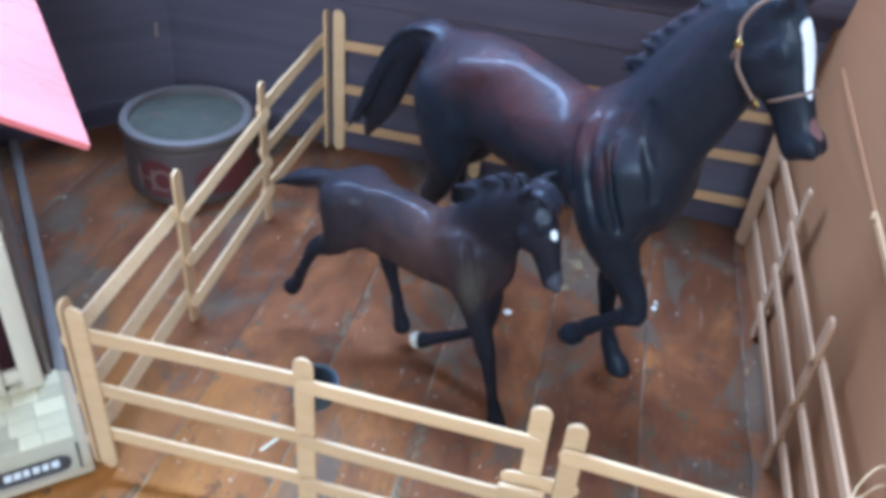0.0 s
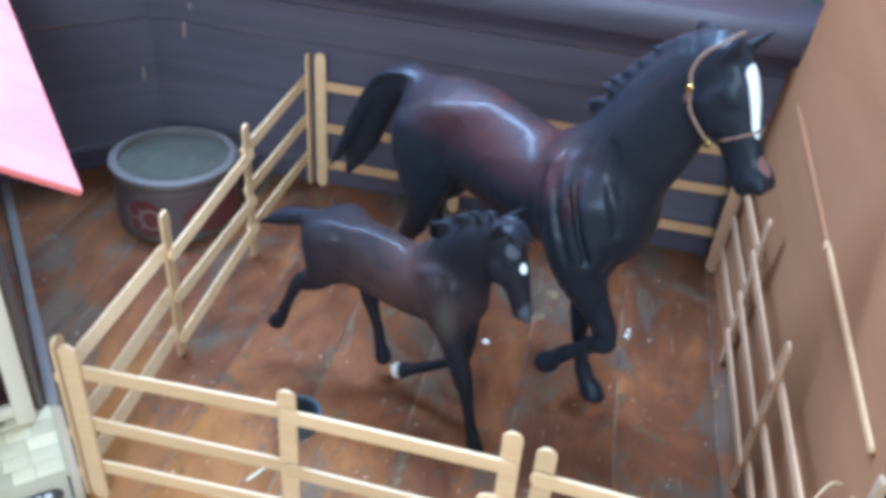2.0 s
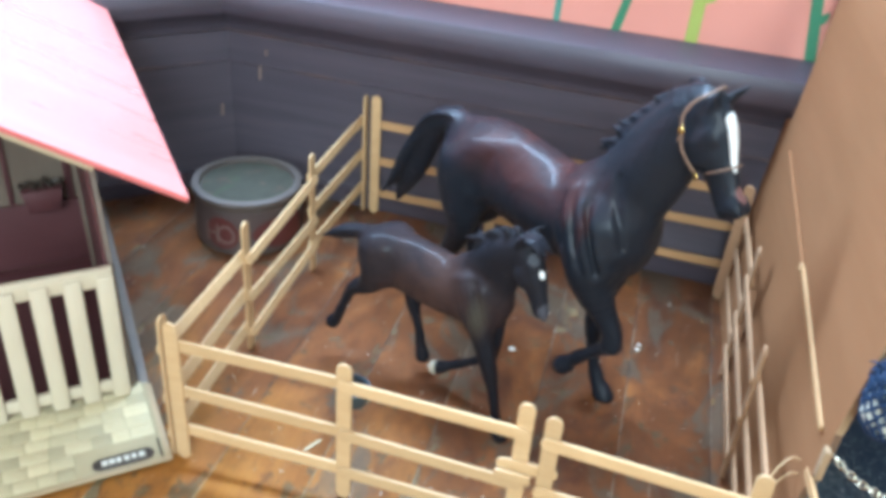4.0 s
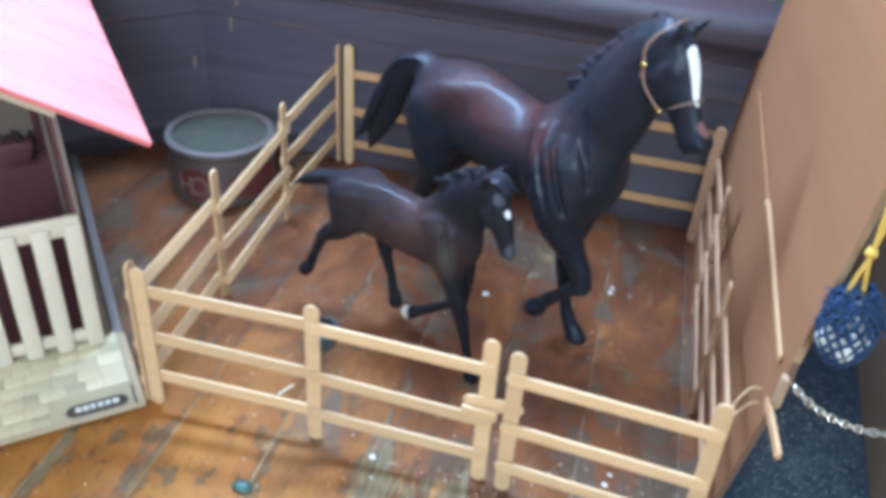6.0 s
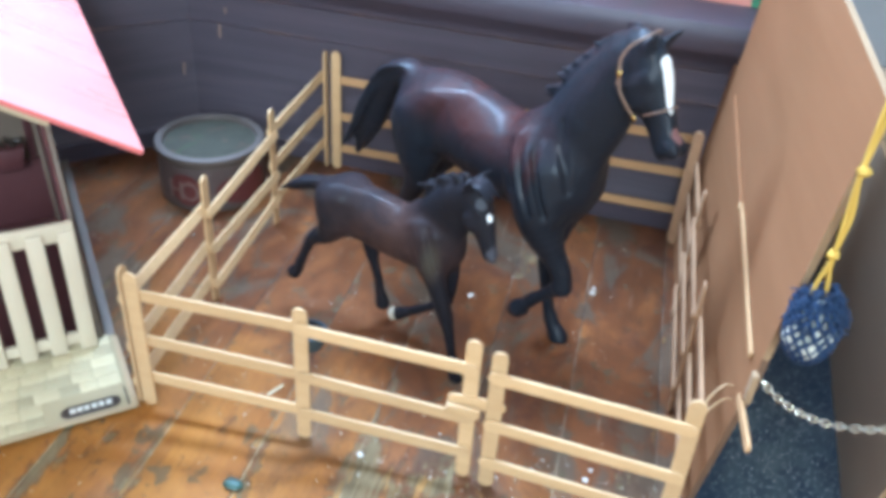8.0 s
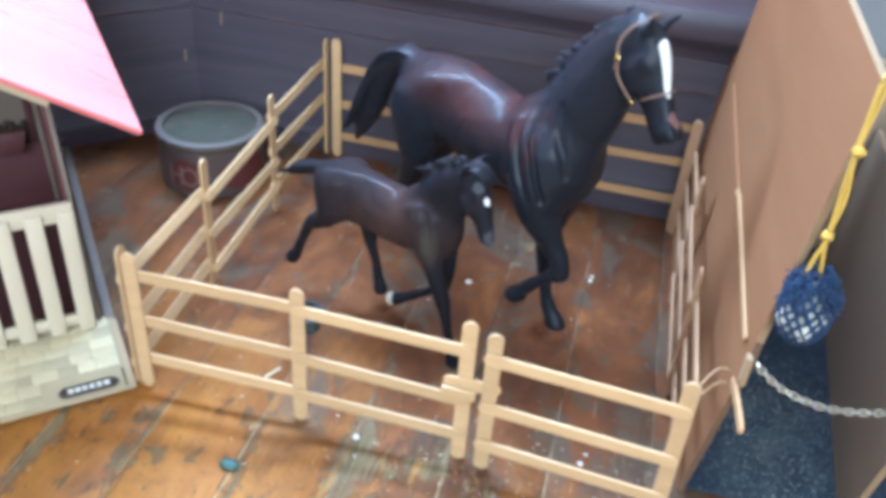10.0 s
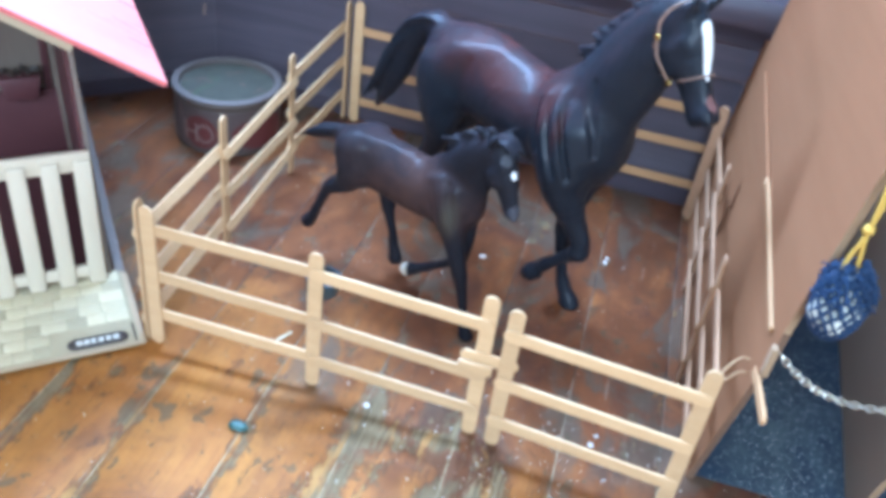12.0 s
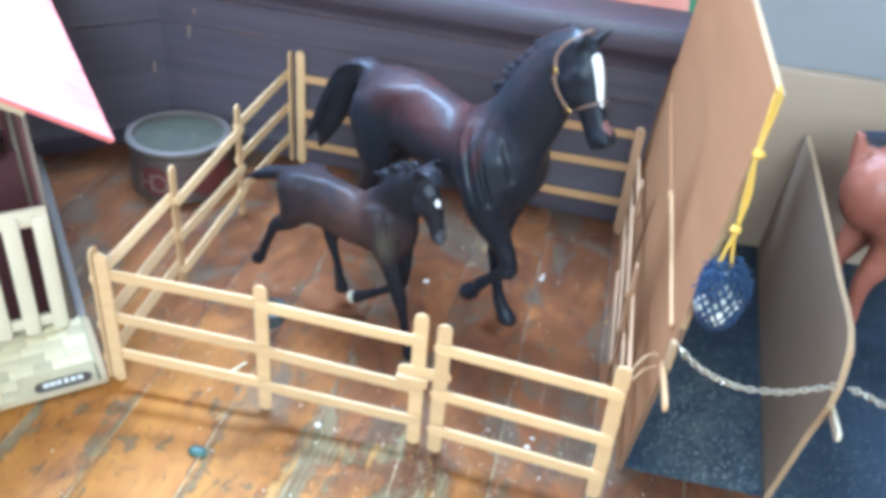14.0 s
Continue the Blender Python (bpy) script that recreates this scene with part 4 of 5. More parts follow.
for k in range(72):
    t = k / 71
    x, z = 0.033 - 0.054 * t, 0.277 - 0.045 * t - 0.019 * t * t
    a, b, c = rnd.uniform(0.5, 1.5), rnd.uniform(-1, 1), rnd.uniform(-1, 1)
    mare_limbs.append(([(x + 0.003, 0.003 + 0.003 * c, z - 0.005, 0.0036, 0.0036), (x - 0.004 - 0.002 * a, 0.006 + 0.005 * c, z + 0.001 + 0.002 * b, 0.0030, 0.0027), (x - 0.007 - 0.0065 * a - 0.004 * t, 0.008 + 0.008 * c, z - 0.001 + 0.005 * b, 0.0010, 0.0010)], 0.0016))
for k in range(7):
    y = -0.010 + 0.0034 * k
    mare_limbs.append(([(-0.160, y * 0.5, 0.184, 0.002, 0.002), (-0.178, y * 0.8, 0.1885 + 0.0012 * (k % 3), 0.0024, 0.0022), (-0.199, y, 0.180, 0.003, 0.003), (-0.216 + 0.002 * (k % 2), y * 1.2, 0.158, 0.002, 0.002)], 0.0015))
    mare_limbs.append(([(-0.190, y * 0.6, 0.180, 0.003, 0.004), (-0.215, y * 1.1, 0.153, 0.0035, 0.005), (-0.230, y * 1.2, 0.124, 0.003, 0.005), (-0.248 + 0.003 * k, y * 1.5, 0.090 + 0.004 * k, 0.001, 0.001)], 0.002))
mare_grooves = [
    ([(-0.0320, -0.0200, 0.2000, 0.0012, 0.0012), (-0.0300, -0.0295, 0.1861, 0.0020, 0.0020), (-0.0240, -0.0350, 0.1740, 0.0022, 0.0022), (-0.0197, -0.0375, 0.1636, 0.0022, 0.0022), (-0.0076, -0.0400, 0.1411, 0.0016, 0.0016)], 0.0040),
    ([(-0.0175, -0.0190, 0.2040, 0.0012, 0.0012), (-0.0161, -0.0297, 0.1856, 0.0020, 0.0020), (-0.0110, -0.0335, 0.1730, 0.0022, 0.0022), (-0.0054, -0.0352, 0.1602, 0.0020, 0.0020), (0.0020, -0.0340, 0.1426, 0.0014, 0.0014)], 0.0040),
    ([(-0.0044, -0.0175, 0.2082, 0.0010, 0.0010), (0.0004, -0.0228, 0.1898, 0.0016, 0.0016), (0.0090, -0.0245, 0.1757, 0.0018, 0.0018), (0.0120, -0.0240, 0.1630, 0.0014, 0.0014)], 0.0040),
    ([(-0.0420, -0.0270, 0.1880, 0.0010, 0.0010), (-0.0380, -0.0325, 0.1720, 0.0018, 0.0018), (-0.0300, -0.0350, 0.1520, 0.0014, 0.0014)], 0.0050),
    ([(-0.112, -0.030, 0.182, 0.0015, 0.0015), (-0.116, -0.0345, 0.164, 0.0030, 0.0030), (-0.120, -0.0345, 0.146, 0.0034, 0.0034), (-0.126, -0.031, 0.128, 0.002, 0.002)], 0.009),
    ([(0.0768, -0.0142, 0.2172, 0.0011, 0.0011), (0.0785, -0.0138, 0.2147, 0.0011, 0.0011)], 0.001),
    ([(0.0680, -0.0125, 0.2130, 0.0006, 0.0006), (0.0740, -0.0115, 0.2090, 0.0006, 0.0006)], 0.001),
    ([(0.0480, 0.0065, 0.2760, 0.0010, 0.0010), (0.0530, 0.0080, 0.2825, 0.0005, 0.0005)], 0.001),
    ([(0.0460, -0.0115, 0.2740, 0.0010, 0.0010), (0.0470, -0.0122, 0.2800, 0.0005, 0.0005)], 0.001),
]
figurine("horse_figurine", mare_limbs, MARE, MARE_AT, 0.0014, "glossy black-brown toy mare with white blaze, cantering pose", mare_grooves, 0.0002)

FOAL_AT = pose(0.195, 0.110, 0.0, 0, 0, -20)
foal_limbs = [
    ([(-0.118, 0, 0.109, 0.012, 0.015), (-0.102, 0, 0.1085, 0.0190, 0.0225), (-0.072, 0, 0.1070, 0.0185, 0.0235), (-0.047, 0, 0.1050, 0.0190, 0.0230), (-0.024, 0, 0.1075, 0.0185, 0.0245), (-0.010, 0, 0.1085, 0.0155, 0.0230)], 0.006),
    ([(-0.018, 0, 0.121, 0.0125, 0.0235), (-0.006, -0.004, 0.1385, 0.0105, 0.0195), (0.004, -0.008, 0.153, 0.0088, 0.0160), (0.012, -0.010, 0.163, 0.0070, 0.011)], 0.009),
    ([(0.015, -0.010, 0.1695, 0.0062, 0.007), (0.0215, -0.012, 0.1605, 0.0078, 0.0100), (0.0270, -0.0145, 0.1515, 0.0076, 0.0098), (0.0330, -0.0165, 0.1400, 0.0056, 0.0070), (0.0378, -0.0180, 0.1300, 0.0049, 0.0058)], 0.004),
    ([(0.0195, -0.0190, 0.1530, 0.0026, 0.0055), (0.0230, -0.0203, 0.1475, 0.0026, 0.0050)], 0.004),
    ([(0.0400, -0.0212, 0.1315, 0.0020, 0.0026), (0.0425, -0.0218, 0.1285, 0.0018, 0.0022)], 0.002),
    ([(0.0252, -0.0200, 0.1620, 0.0014, 0.0022), (0.0278, -0.0208, 0.1590, 0.0012, 0.0018)], 0.002),
    (leg((-0.016, -0.010, 0.118, 0.0135), (-0.012, -0.0125, 0.100, 0.0115), (-0.005, -0.0125, 0.078, 0.0076), (0.003, -0.012, 0.054, 0.0060), (0.006, -0.012, 0.044, 0.0045), (0.011, -0.012, 0.022, 0.0036), (0.013, -0.012, 0.015, 0.0043), (0.0145, -0.012, 0.009, 0.0036)), 0.006),
    (leg((0.0142, -0.012, 0.010, 0.0042), (0.0155, -0.012, 0.005, 0.0054), (0.017, -0.012, 0.000, 0.0062)), 0.0015),
    (leg((-0.016, 0.010, 0.116, 0.0130), (-0.013, 0.012, 0.092, 0.0100), (-0.010, 0.012, 0.068, 0.0068), (-0.012, 0.012, 0.050, 0.0056)), 0.006),
    (leg((-0.012, 0.012, 0.049, 0.0052), (-0.026, 0.011, 0.037, 0.0034), (-0.040, 0.010, 0.027, 0.0041), (-0.047, 0.009, 0.0225, 0.0036)), 0.002),
    (leg((-0.047, 0.009, 0.0225, 0.0042), (-0.053, 0.008, 0.019, 0.0054), (-0.058, 0.008, 0.016, 0.0058)), 0.0015),
    (leg((-0.103, -0.010, 0.117, 0.0165), (-0.102, -0.013, 0.101, 0.0140), (-0.110, -0.013, 0.086, 0.0094), (-0.124, -0.013, 0.075, 0.0062), (-0.129, -0.013, 0.069, 0.0048), (-0.136, -0.0135, 0.053, 0.0037), (-0.139, -0.014, 0.046, 0.0044), (-0.141, -0.014, 0.040, 0.0037)), 0.006),
    (leg((-0.141, -0.014, 0.040, 0.0042), (-0.144, -0.014, 0.035, 0.0054), (-0.147, -0.014, 0.031, 0.0060)), 0.0015),
    (leg((-0.103, 0.010, 0.115, 0.0165), (-0.096, 0.013, 0.096, 0.0130), (-0.088, 0.013, 0.078, 0.0086), (-0.086, 0.013, 0.063, 0.0062), (-0.084, 0.013, 0.055, 0.0046), (-0.079, 0.013, 0.040, 0.0037), (-0.078, 0.013, 0.033, 0.0043), (-0.077, 0.013, 0.027, 0.0036)), 0.006),
    (leg((-0.0765, 0.013, 0.027, 0.0042), (-0.075, 0.013, 0.021, 0.0054), (-0.074, 0.013, 0.016, 0.0060)), 0.0015),
    ([(-0.110, 0, 0.122, 0.005, 0.006), (-0.127, 0, 0.1185, 0.0060, 0.0055), (-0.144, 0.001, 0.1120, 0.0070, 0.0058), (-0.157, 0.001, 0.105, 0.005, 0.004), (-0.166, 0.001, 0.100, 0.001, 0.001)], 0.004),
    ([(0.0140, -0.005, 0.1715, 0.0028, 0.0024), (0.0170, -0.003, 0.1770, 0.0030, 0.0020), (0.0235, -0.002, 0.1830, 0.0007, 0.0007)], 0.002),
    ([(0.0135, -0.016, 0.1705, 0.0028, 0.0024), (0.0155, -0.0185, 0.1755, 0.0028, 0.0020), (0.0200, -0.0205, 0.1810, 0.0007, 0.0007)], 0.002),
    ([(-0.026, -0.015, 0.126, 0.003, 0.006), (-0.019, -0.0178, 0.112, 0.003, 0.007), (-0.011, -0.0175, 0.098, 0.003, 0.006)], 0.006),
    ([(-0.084, -0.010, 0.119, 0.003, 0.006), (-0.097, -0.0140, 0.115, 0.003, 0.007), (-0.106, -0.0150, 0.104, 0.003, 0.007)], 0.010),
]
rnd = random.Random(9)
for k in range(16):
    t = k / 15
    x, y, z = 0.013 - 0.038 * t, -0.010 + 0.010 * t, 0.174 - 0.026 * t
    a, b = rnd.uniform(0.6, 1.5), rnd.uniform(-1, 1)
    foal_limbs.append(([(x, y, z - 0.003, 0.0036, 0.0032), (x - 0.003 * a, y + 0.003 * b, z + 0.0045 * a, 0.0026, 0.0019), (x - 0.008 + 0.003 * b, y + 0.005 * b, z + 0.0040 * a, 0.0009, 0.0009)], 0.0018))
for k in range(4):
    y = -0.0165 + 0.0035 * k
    foal_limbs.append(([(0.014, y + 0.002, 0.173, 0.003, 0.003), (0.0240, y, 0.1750 + 0.001 * (k % 2), 0.0028, 0.0018), (0.0330 + 0.002 * (k % 2), y - 0.003, 0.1690, 0.0009, 0.0009)], 0.0015))
for k in range(4):
    foal_limbs.append(([(-0.126, 0.002 * k - 0.003, 0.120, 0.002, 0.002), (-0.148, 0.003 * k - 0.004, 0.112, 0.003, 0.003), (-0.168 + 0.003 * k, 0.003 * k - 0.004, 0.100 + 0.002 * k, 0.0008, 0.0008)], 0.002))
foal_grooves = [
    ([(-0.032, -0.0200, 0.128, 0.0012, 0.0012), (-0.026, -0.0238, 0.114, 0.0014, 0.0014), (-0.018, -0.0234, 0.098, 0.0014, 0.0014)], 0.004),
    ([(-0.014, -0.0182, 0.128, 0.0012, 0.0012), (-0.008, -0.0210, 0.113, 0.0014, 0.0014), (-0.003, -0.0200, 0.099, 0.0012, 0.0012)], 0.004),
    ([(0.0430, -0.0235, 0.1300, 0.0007, 0.0007), (0.0440, -0.0235, 0.1280, 0.0007, 0.0007)], 0.0008),
]
figurine("foal_figurine", foal_limbs, FOAL, FOAL_AT, 0.0010, "dark brown toy foal with small white star, cantering pose", foal_grooves, 0.0002)

stall_limbs = [
    ([(-0.088, 0, 0.152, 0.026, 0.032), (-0.06, 0, 0.154, 0.037, 0.041), (-0.02, 0, 0.153, 0.035, 0.040), (0.03, 0, 0.150, 0.035, 0.043), (0.065, 0, 0.154, 0.031, 0.043), (0.085, 0, 0.152, 0.020, 0.028)], 0.01),
    ([(0.065, 0, 0.172, 0.021, 0.042), (0.10, 0, 0.207, 0.017, 0.034), (0.125, 0, 0.235, 0.012, 0.022)], 0.012),
    ([(0.118, 0, 0.250, 0.009, 0.010), (0.130, 0, 0.243, 0.012, 0.016), (0.155, 0, 0.222, 0.009, 0.011), (0.172, 0, 0.207, 0.007, 0.008)], 0.006),
    ([(-0.086, 0, 0.180, 0.006, 0.006), (-0.094, 0.014, 0.183, 0.006, 0.006), (-0.088, 0.028, 0.180, 0.006, 0.006), (-0.080, 0.037, 0.168, 0.007, 0.007), (-0.078, 0.039, 0.146, 0.006, 0.006), (-0.078, 0.038, 0.125, 0.001, 0.001)], 0.003),
]
for y in (-0.02, 0.02):
    stall_limbs.append((leg((0.070, y, 0.14, 0.018), (0.075, y, 0.105, 0.012), (0.078, y, 0.068, 0.0085), (0.077, y, 0.035, 0.0052), (0.078, y, 0.018, 0.0064), (0.080, y, 0.009, 0.0075), (0.083, y, 0.000, 0.0100)), 0.008))
    stall_limbs.append((leg((-0.068, y, 0.150, 0.027), (-0.064, y, 0.118, 0.020), (-0.082, y, 0.080, 0.0090), (-0.079, y, 0.040, 0.0056), (-0.078, y, 0.018, 0.0064), (-0.075, y, 0.009, 0.0075), (-0.072, y, 0.000, 0.0100)), 0.010))
figurine("horse_figurine", stall_limbs, CHESTNUT, pose(0.632, 0.252, 0.0022, 0, 0, 20), 0.0022, "chestnut toy horse standing in the second cardboard stall", (), 0.0002)

# ---- halter on the mare ----
halter = thing("halter", MARE_AT, "thin tan leather halter with brass fittings on the mare's head", "halter")


def strap(pts, r=0.0009):
    return part("strap", tube(pts, r, 6, 8), LEATHER, halter)


def hoop(c, axis, a, b, side, n=14):
    c, axis, side = Vector(c), Vector(axis).normalized(), Vector(side)
    l = (side - axis * side.dot(axis)).normalized()
    q = axis.cross(l)
    return [tuple(c + l * (a * math.cos(2 * math.pi * k / n)) + q * (b * math.sin(2 * math.pi * k / n))) for k in range(n + 1)]


HEAD_AXIS = (0.022, -0.004, -0.034)
strap(hoop((0.0568, -0.0030, 0.2352), HEAD_AXIS, 0.0097, 0.0117, (0, 1, 0)), 0.0007)
strap([(0.0305, -0.0150, 0.2545), (0.0285, -0.0140, 0.2630), (0.0325, -0.0120, 0.2725), (0.0400, -0.0075, 0.2800), (0.0420, 0.0, 0.2820), (0.0400, 0.0075, 0.2800), (0.0325, 0.0120, 0.2725), (0.0285, 0.0140, 0.2630), (0.0305, 0.0150, 0.2545)], 0.0010)
strap([(0.0305, -0.0150, 0.2545), (0.0325, -0.0155, 0.2450), (0.0375, -0.0155, 0.2385), (0.0455, -0.0140, 0.2300)])
strap([(0.0305, -0.0150, 0.2545), (0.0275, -0.0110, 0.2440), (0.0285, 0.0, 0.2360), (0.0275, 0.0110, 0.2440), (0.0305, 0.0150, 0.2545)])
for c in ((0.0305, -0.0160, 0.2545), (0.0460, -0.0150, 0.2298)):
    bm = lathe([(0.0010, -0.0006), (0.0021, -0.0006), (0.0024, 0), (0.0021, 0.0006), (0.0010, 0.0006), (0.0010, -0.0006)], 16)
    ring = part("ring", bm, BRASS, halter, "small brass ring")
    ring.matrix_local = look(c, Vector(c) + Vector((0.25, 1, 0.1)))

# ---- toy barn ----
BARN_TURN = math.degrees(math.atan2(0.66, 0.75))
barn = thing("toy_barn", pose(-0.007, -0.009, 0, 0, 0, BARN_TURN), "toy barn with pink roof, ivory gates and printed stone apron", "toy barn")
BX0 = -0.30
part("base_plate", boxed((BX0, 0.0060, 0.0), (-0.0085, 0.30, 0.0035), 0.0008), GROUT, barn)
apron = part("apron", boxed((BX0, 0.0, 0.0035), (0.0005, 0.088, 0.0046), 0.0004), GROUT, barn, "cream printed cobblestone apron")
rs = random.Random(3)
row_h, y, r = 0.0121, 0.0050, 0
while y < 0.078:
    x = -0.0045 if y > 0.018 else -0.0600
    while x > -0.165:
        w = rs.uniform(0.009, 0.019)
        bm = bmesh.new()
        box(bm, (-w / 2 + 0.0003, 0.0003, 0), (w / 2 - 0.0003, row_h - 0.0003, 0.0004 + rs.uniform(0, 0.0002)), 0.0002)
        st = part("stone", bm, STONE, apron)
        st.location = (x - w / 2, y, 0.0045)
        x -= w
    y += row_h
    r += 1
# border strips, the plain field round the name plate
part("border", boxed((BX0, 0.0, 0.0046), (0.002, 0.0030, 0.0053), 0.0003), BEIGE, barn)
part("border", boxed((-0.0020, 0.0034, 0.0046), (0.002, 0.0846, 0.0053), 0.0003), BEIGE, barn)
part("corner_strip", boxed((-0.0050, 0.0040, 0.0046), (-0.0036, 0.0240, 0.0052), 0.0002), PLAQUE, barn)
def pill(length, width, thick, x, y, z):
    bm = stick_bm(length, width, thick)
    bmesh.ops.transform(bm, matrix=pose(x, y, z, -90, 0, 0), verts=bm.verts)
    return bm


plate = part("name_plate", pill(0.0405, 0.0112, 0.0014, -0.0495, 0.0104, 0.0061), PLAQUE, barn, "small dark plaque with pale marks")
part("rim", pill(0.0415, 0.0122, 0.0010, -0.0500, 0.0104, 0.0057), TAN, plate)
for k, w in enumerate((0.0040, 0.0038, 0.0032, 0.0034, 0.0034, 0.0040)):
    part("mark", boxed((-0.0435 + k * 0.0049, 0.0080, 0.0067), (-0.0435 + k * 0.0049 + w, 0.0128, 0.0070), 0.0001), PALE, plate, smooth=False)
# walls
def leaning(lo, hi, bevel=0.0, lean=-0.030):
    bm = boxed(lo, hi, bevel)
    for v in bm.verts:
        v.co.x += lean * v.co.z
    return bm


part("side_wall", leaning((-0.0112, 0.0870, 0.0037), (-0.0078, 0.292, 0.196), 0.0006), JAMB, barn)
bm = boxed((-0.0062, 0.0885, 0.0), (0.0012, 0.4060, 0.0046), 0.0008)
for v in bm.verts:
    v.co.x += 0.027 * (v.co.y - 0.0885)
part("side_edge", bm, GREYWOOD, barn, "grey edge of the base running back")
part("back_wall", boxed((BX0 + 0.002, 0.290, 0.0035), (-0.0180, 0.296, 0.235), 0.0006), TAN, barn)
part("stall_board", boxed((-0.235, 0.286, 0.004), (-0.0160, 0.2898, 0.068), 0.0006), MAROON, barn, "dark maroon lower inner board")
part("stall_floor", boxed((BX0 + 0.002, 0.0885, 0.0036), (-0.0140, 0.285, 0.0045)), MAROON, barn)
part("inner_lining", leaning((-0.0136, 0.0885, 0.0046), (-0.0114, 0.2855, 0.192)), MAROON, barn)
part("lining_post", leaning((-0.0170, 0.2550, 0.0046), (-0.0138, 0.2640, 0.192), 0.0006), TAN, barn)
for x, w in ((-0.024, 0.006), (-0.072, 0.004), (-0.118, 0.006)):
    part("wall_post", boxed((x - w / 2, 0.2870, 0.0684), (x + w / 2, 0.2896, 0.2050), 0.0006), MAROON, barn)
bm = boxed((-0.064, 0.268, 0.068), (-0.030, 0.2858, 0.088), 0.0015)
for v in bm.verts:
    v.co.x = -0.047 + (v.co.x + 0.047) * (0.74 + 0.26 * (v.co.z - 0.068) / 0.020)
planter = part("box_planter", bm, MAROON, barn, "dark maroon planter with small plants")
bm = bmesh.new()
rp = random.Random(21)
for k in range(16):
    blob(bm, (-0.063 + 0.0021 * k, 0.277 + rp.uniform(-0.004, 0.004), 0.089 + rp.uniform(0, 0.005)), (0.0022, 0.0022, 0.0034), k, 0.6, 1)
part("plants", bm, PLAQUE, planter)
# stall gate
g = part("gate", boxed((-0.148, 0.0800, 0.103), (-0.0130, 0.0850, 0.118), 0.0012), IVORY, barn, "ivory slatted half gate")
part("bottom_rail", boxed((-0.148, 0.0800, 0.010), (-0.013, 0.0850, 0.020), 0.0012), IVORY, g)
for k in range(6):
    x = -0.0190 - k * 0.0212
    bm = bmesh.new()
    box(bm, (x - 0.0062, 0.0765, 0.0052), (x + 0.0062, 0.0815, 0.1130), 0.0022)
    part("slat", bm, IVORY, g)
# roof: gable end to the front, slope falling to the side
EAVE, RIDGE = (0.036, 0.187), (-0.150, 0.306)


def slope_bm(y0, y1, a, b, thick, rise=0.0):
    bm = bmesh.new()
    d = Vector((b[0] - a[0], 0, b[1] - a[1])).normalized()
    nrm = Vector((-d.z, 0, d.x))
    if nrm.z < 0:
        nrm = -nrm
    c = [Vector((a[0], y, a[1] + rise * (y - y0))) for y in (y0, y1)] + [Vector((b[0], y, b[1] + rise * (y - y0))) for y in (y1, y0)]
    lo = [bm.verts.new(p - nrm * thick) for p in c]
    hi = [bm.verts.new(p) for p in c]
    bm.faces.new(list(reversed(lo)))
    bm.faces.new(hi)
    for i in range(4):
        f = bm.faces.new((lo[i], lo[(i + 1) % 4], hi[(i + 1) % 4], hi[i]))
        f.material_index = 1
    bmesh.ops.recalc_face_normals(bm, faces=bm.faces)
    return bm


part("roof", slope_bm(0.035, 0.385, EAVE, RIDGE, 0.0032, 0.065), [ROOF, ROOF_EDGE], barn, "glossy pink painted roof slope", smooth=False)
part("roof", slope_bm(0.035, 0.385, (RIDGE[0] - 0.19, 0.187), (RIDGE[0] - 0.0008, RIDGE[1] - 0.0002), 0.0032, 0.065), [ROOF, ROOF_EDGE], barn, smooth=False)
part("barge_board", slope_bm(0.0785, 0.088, (-0.006, 0.2085), (-0.148, 0.2995), 0.018), [CREAM, CREAM], barn, "cream board under the roof edge", smooth=False)

# ---- tin used as a trough ----
tin = thing("tin_trough", pose(-0.0985, 0.302, 0.0), "round old tin with red print used as a trough", "tin")
tin.scale = (0.985, 0.985, 1.10)
part("shell", lathe([(0, 0.0), (0.0510, 0.0), (0.0525, 0.0012), (0.0525, 0.044), (0.0538, 0.0455), (0.0548, 0.0475), (0.0548, 0.0505), (0.0540, 0.0522), (0.0524, 0.0530), (0.0492, 0.0526), (0.0482, 0.0529), (0.0472, 0.0528), (0.0466, 0.0520), (0.0462, 0.0485), (0, 0.0485)], 72), TIN, tin)
part("printed_band", lathe([(0.0527, 0.004), (0.0530, 0.0042), (0.0530, 0.0425), (0.0527, 0.0428), (0.0525, 0.0428), (0.0525, 0.004), (0.0527, 0.004)], 72), TINSIDE, tin, "dull brown printed band")
part("lid", lathe([(0, 0.0496), (0.0400, 0.0494), (0.0445, 0.0490), (0.0459, 0.0488), (0.0459, 0.0486), (0, 0.0486)], 60), TINLID, tin, "dull grey-green stained lid")


def curved_patch(a0, a1, z0, z1, rr, mat, name, parent, shape=None):
    bm = bmesh.new()
    n = 20
    rows = []
    for i in range(n + 1):
        t = i / n
        a = radians(a0 + (a1 - a0) * t)
        k = math.sqrt(max(0.02, 1 - (2 * t - 1) ** 2)) if shape == "round" else 1
        zc, h = (z0 + z1) / 2, (z1 - z0) / 2 * k
        rows.append([bm.verts.new((rr * math.cos(a), rr * math.sin(a), z)) for z in (zc - h, zc + h)])
    for p, q in zip(rows, rows[1:]):
        bm.faces.new((p[0], q[0], q[1], p[1]))
    return part(name, bm, mat, parent)


curved_patch(-112, -74, 0.006, 0.037, 0.0533, TINRED, "red_patch", tin, "round")
curved_patch(-60, 10, 0.006, 0.036, 0.0533, TINRED, "red_patch", tin, "round")


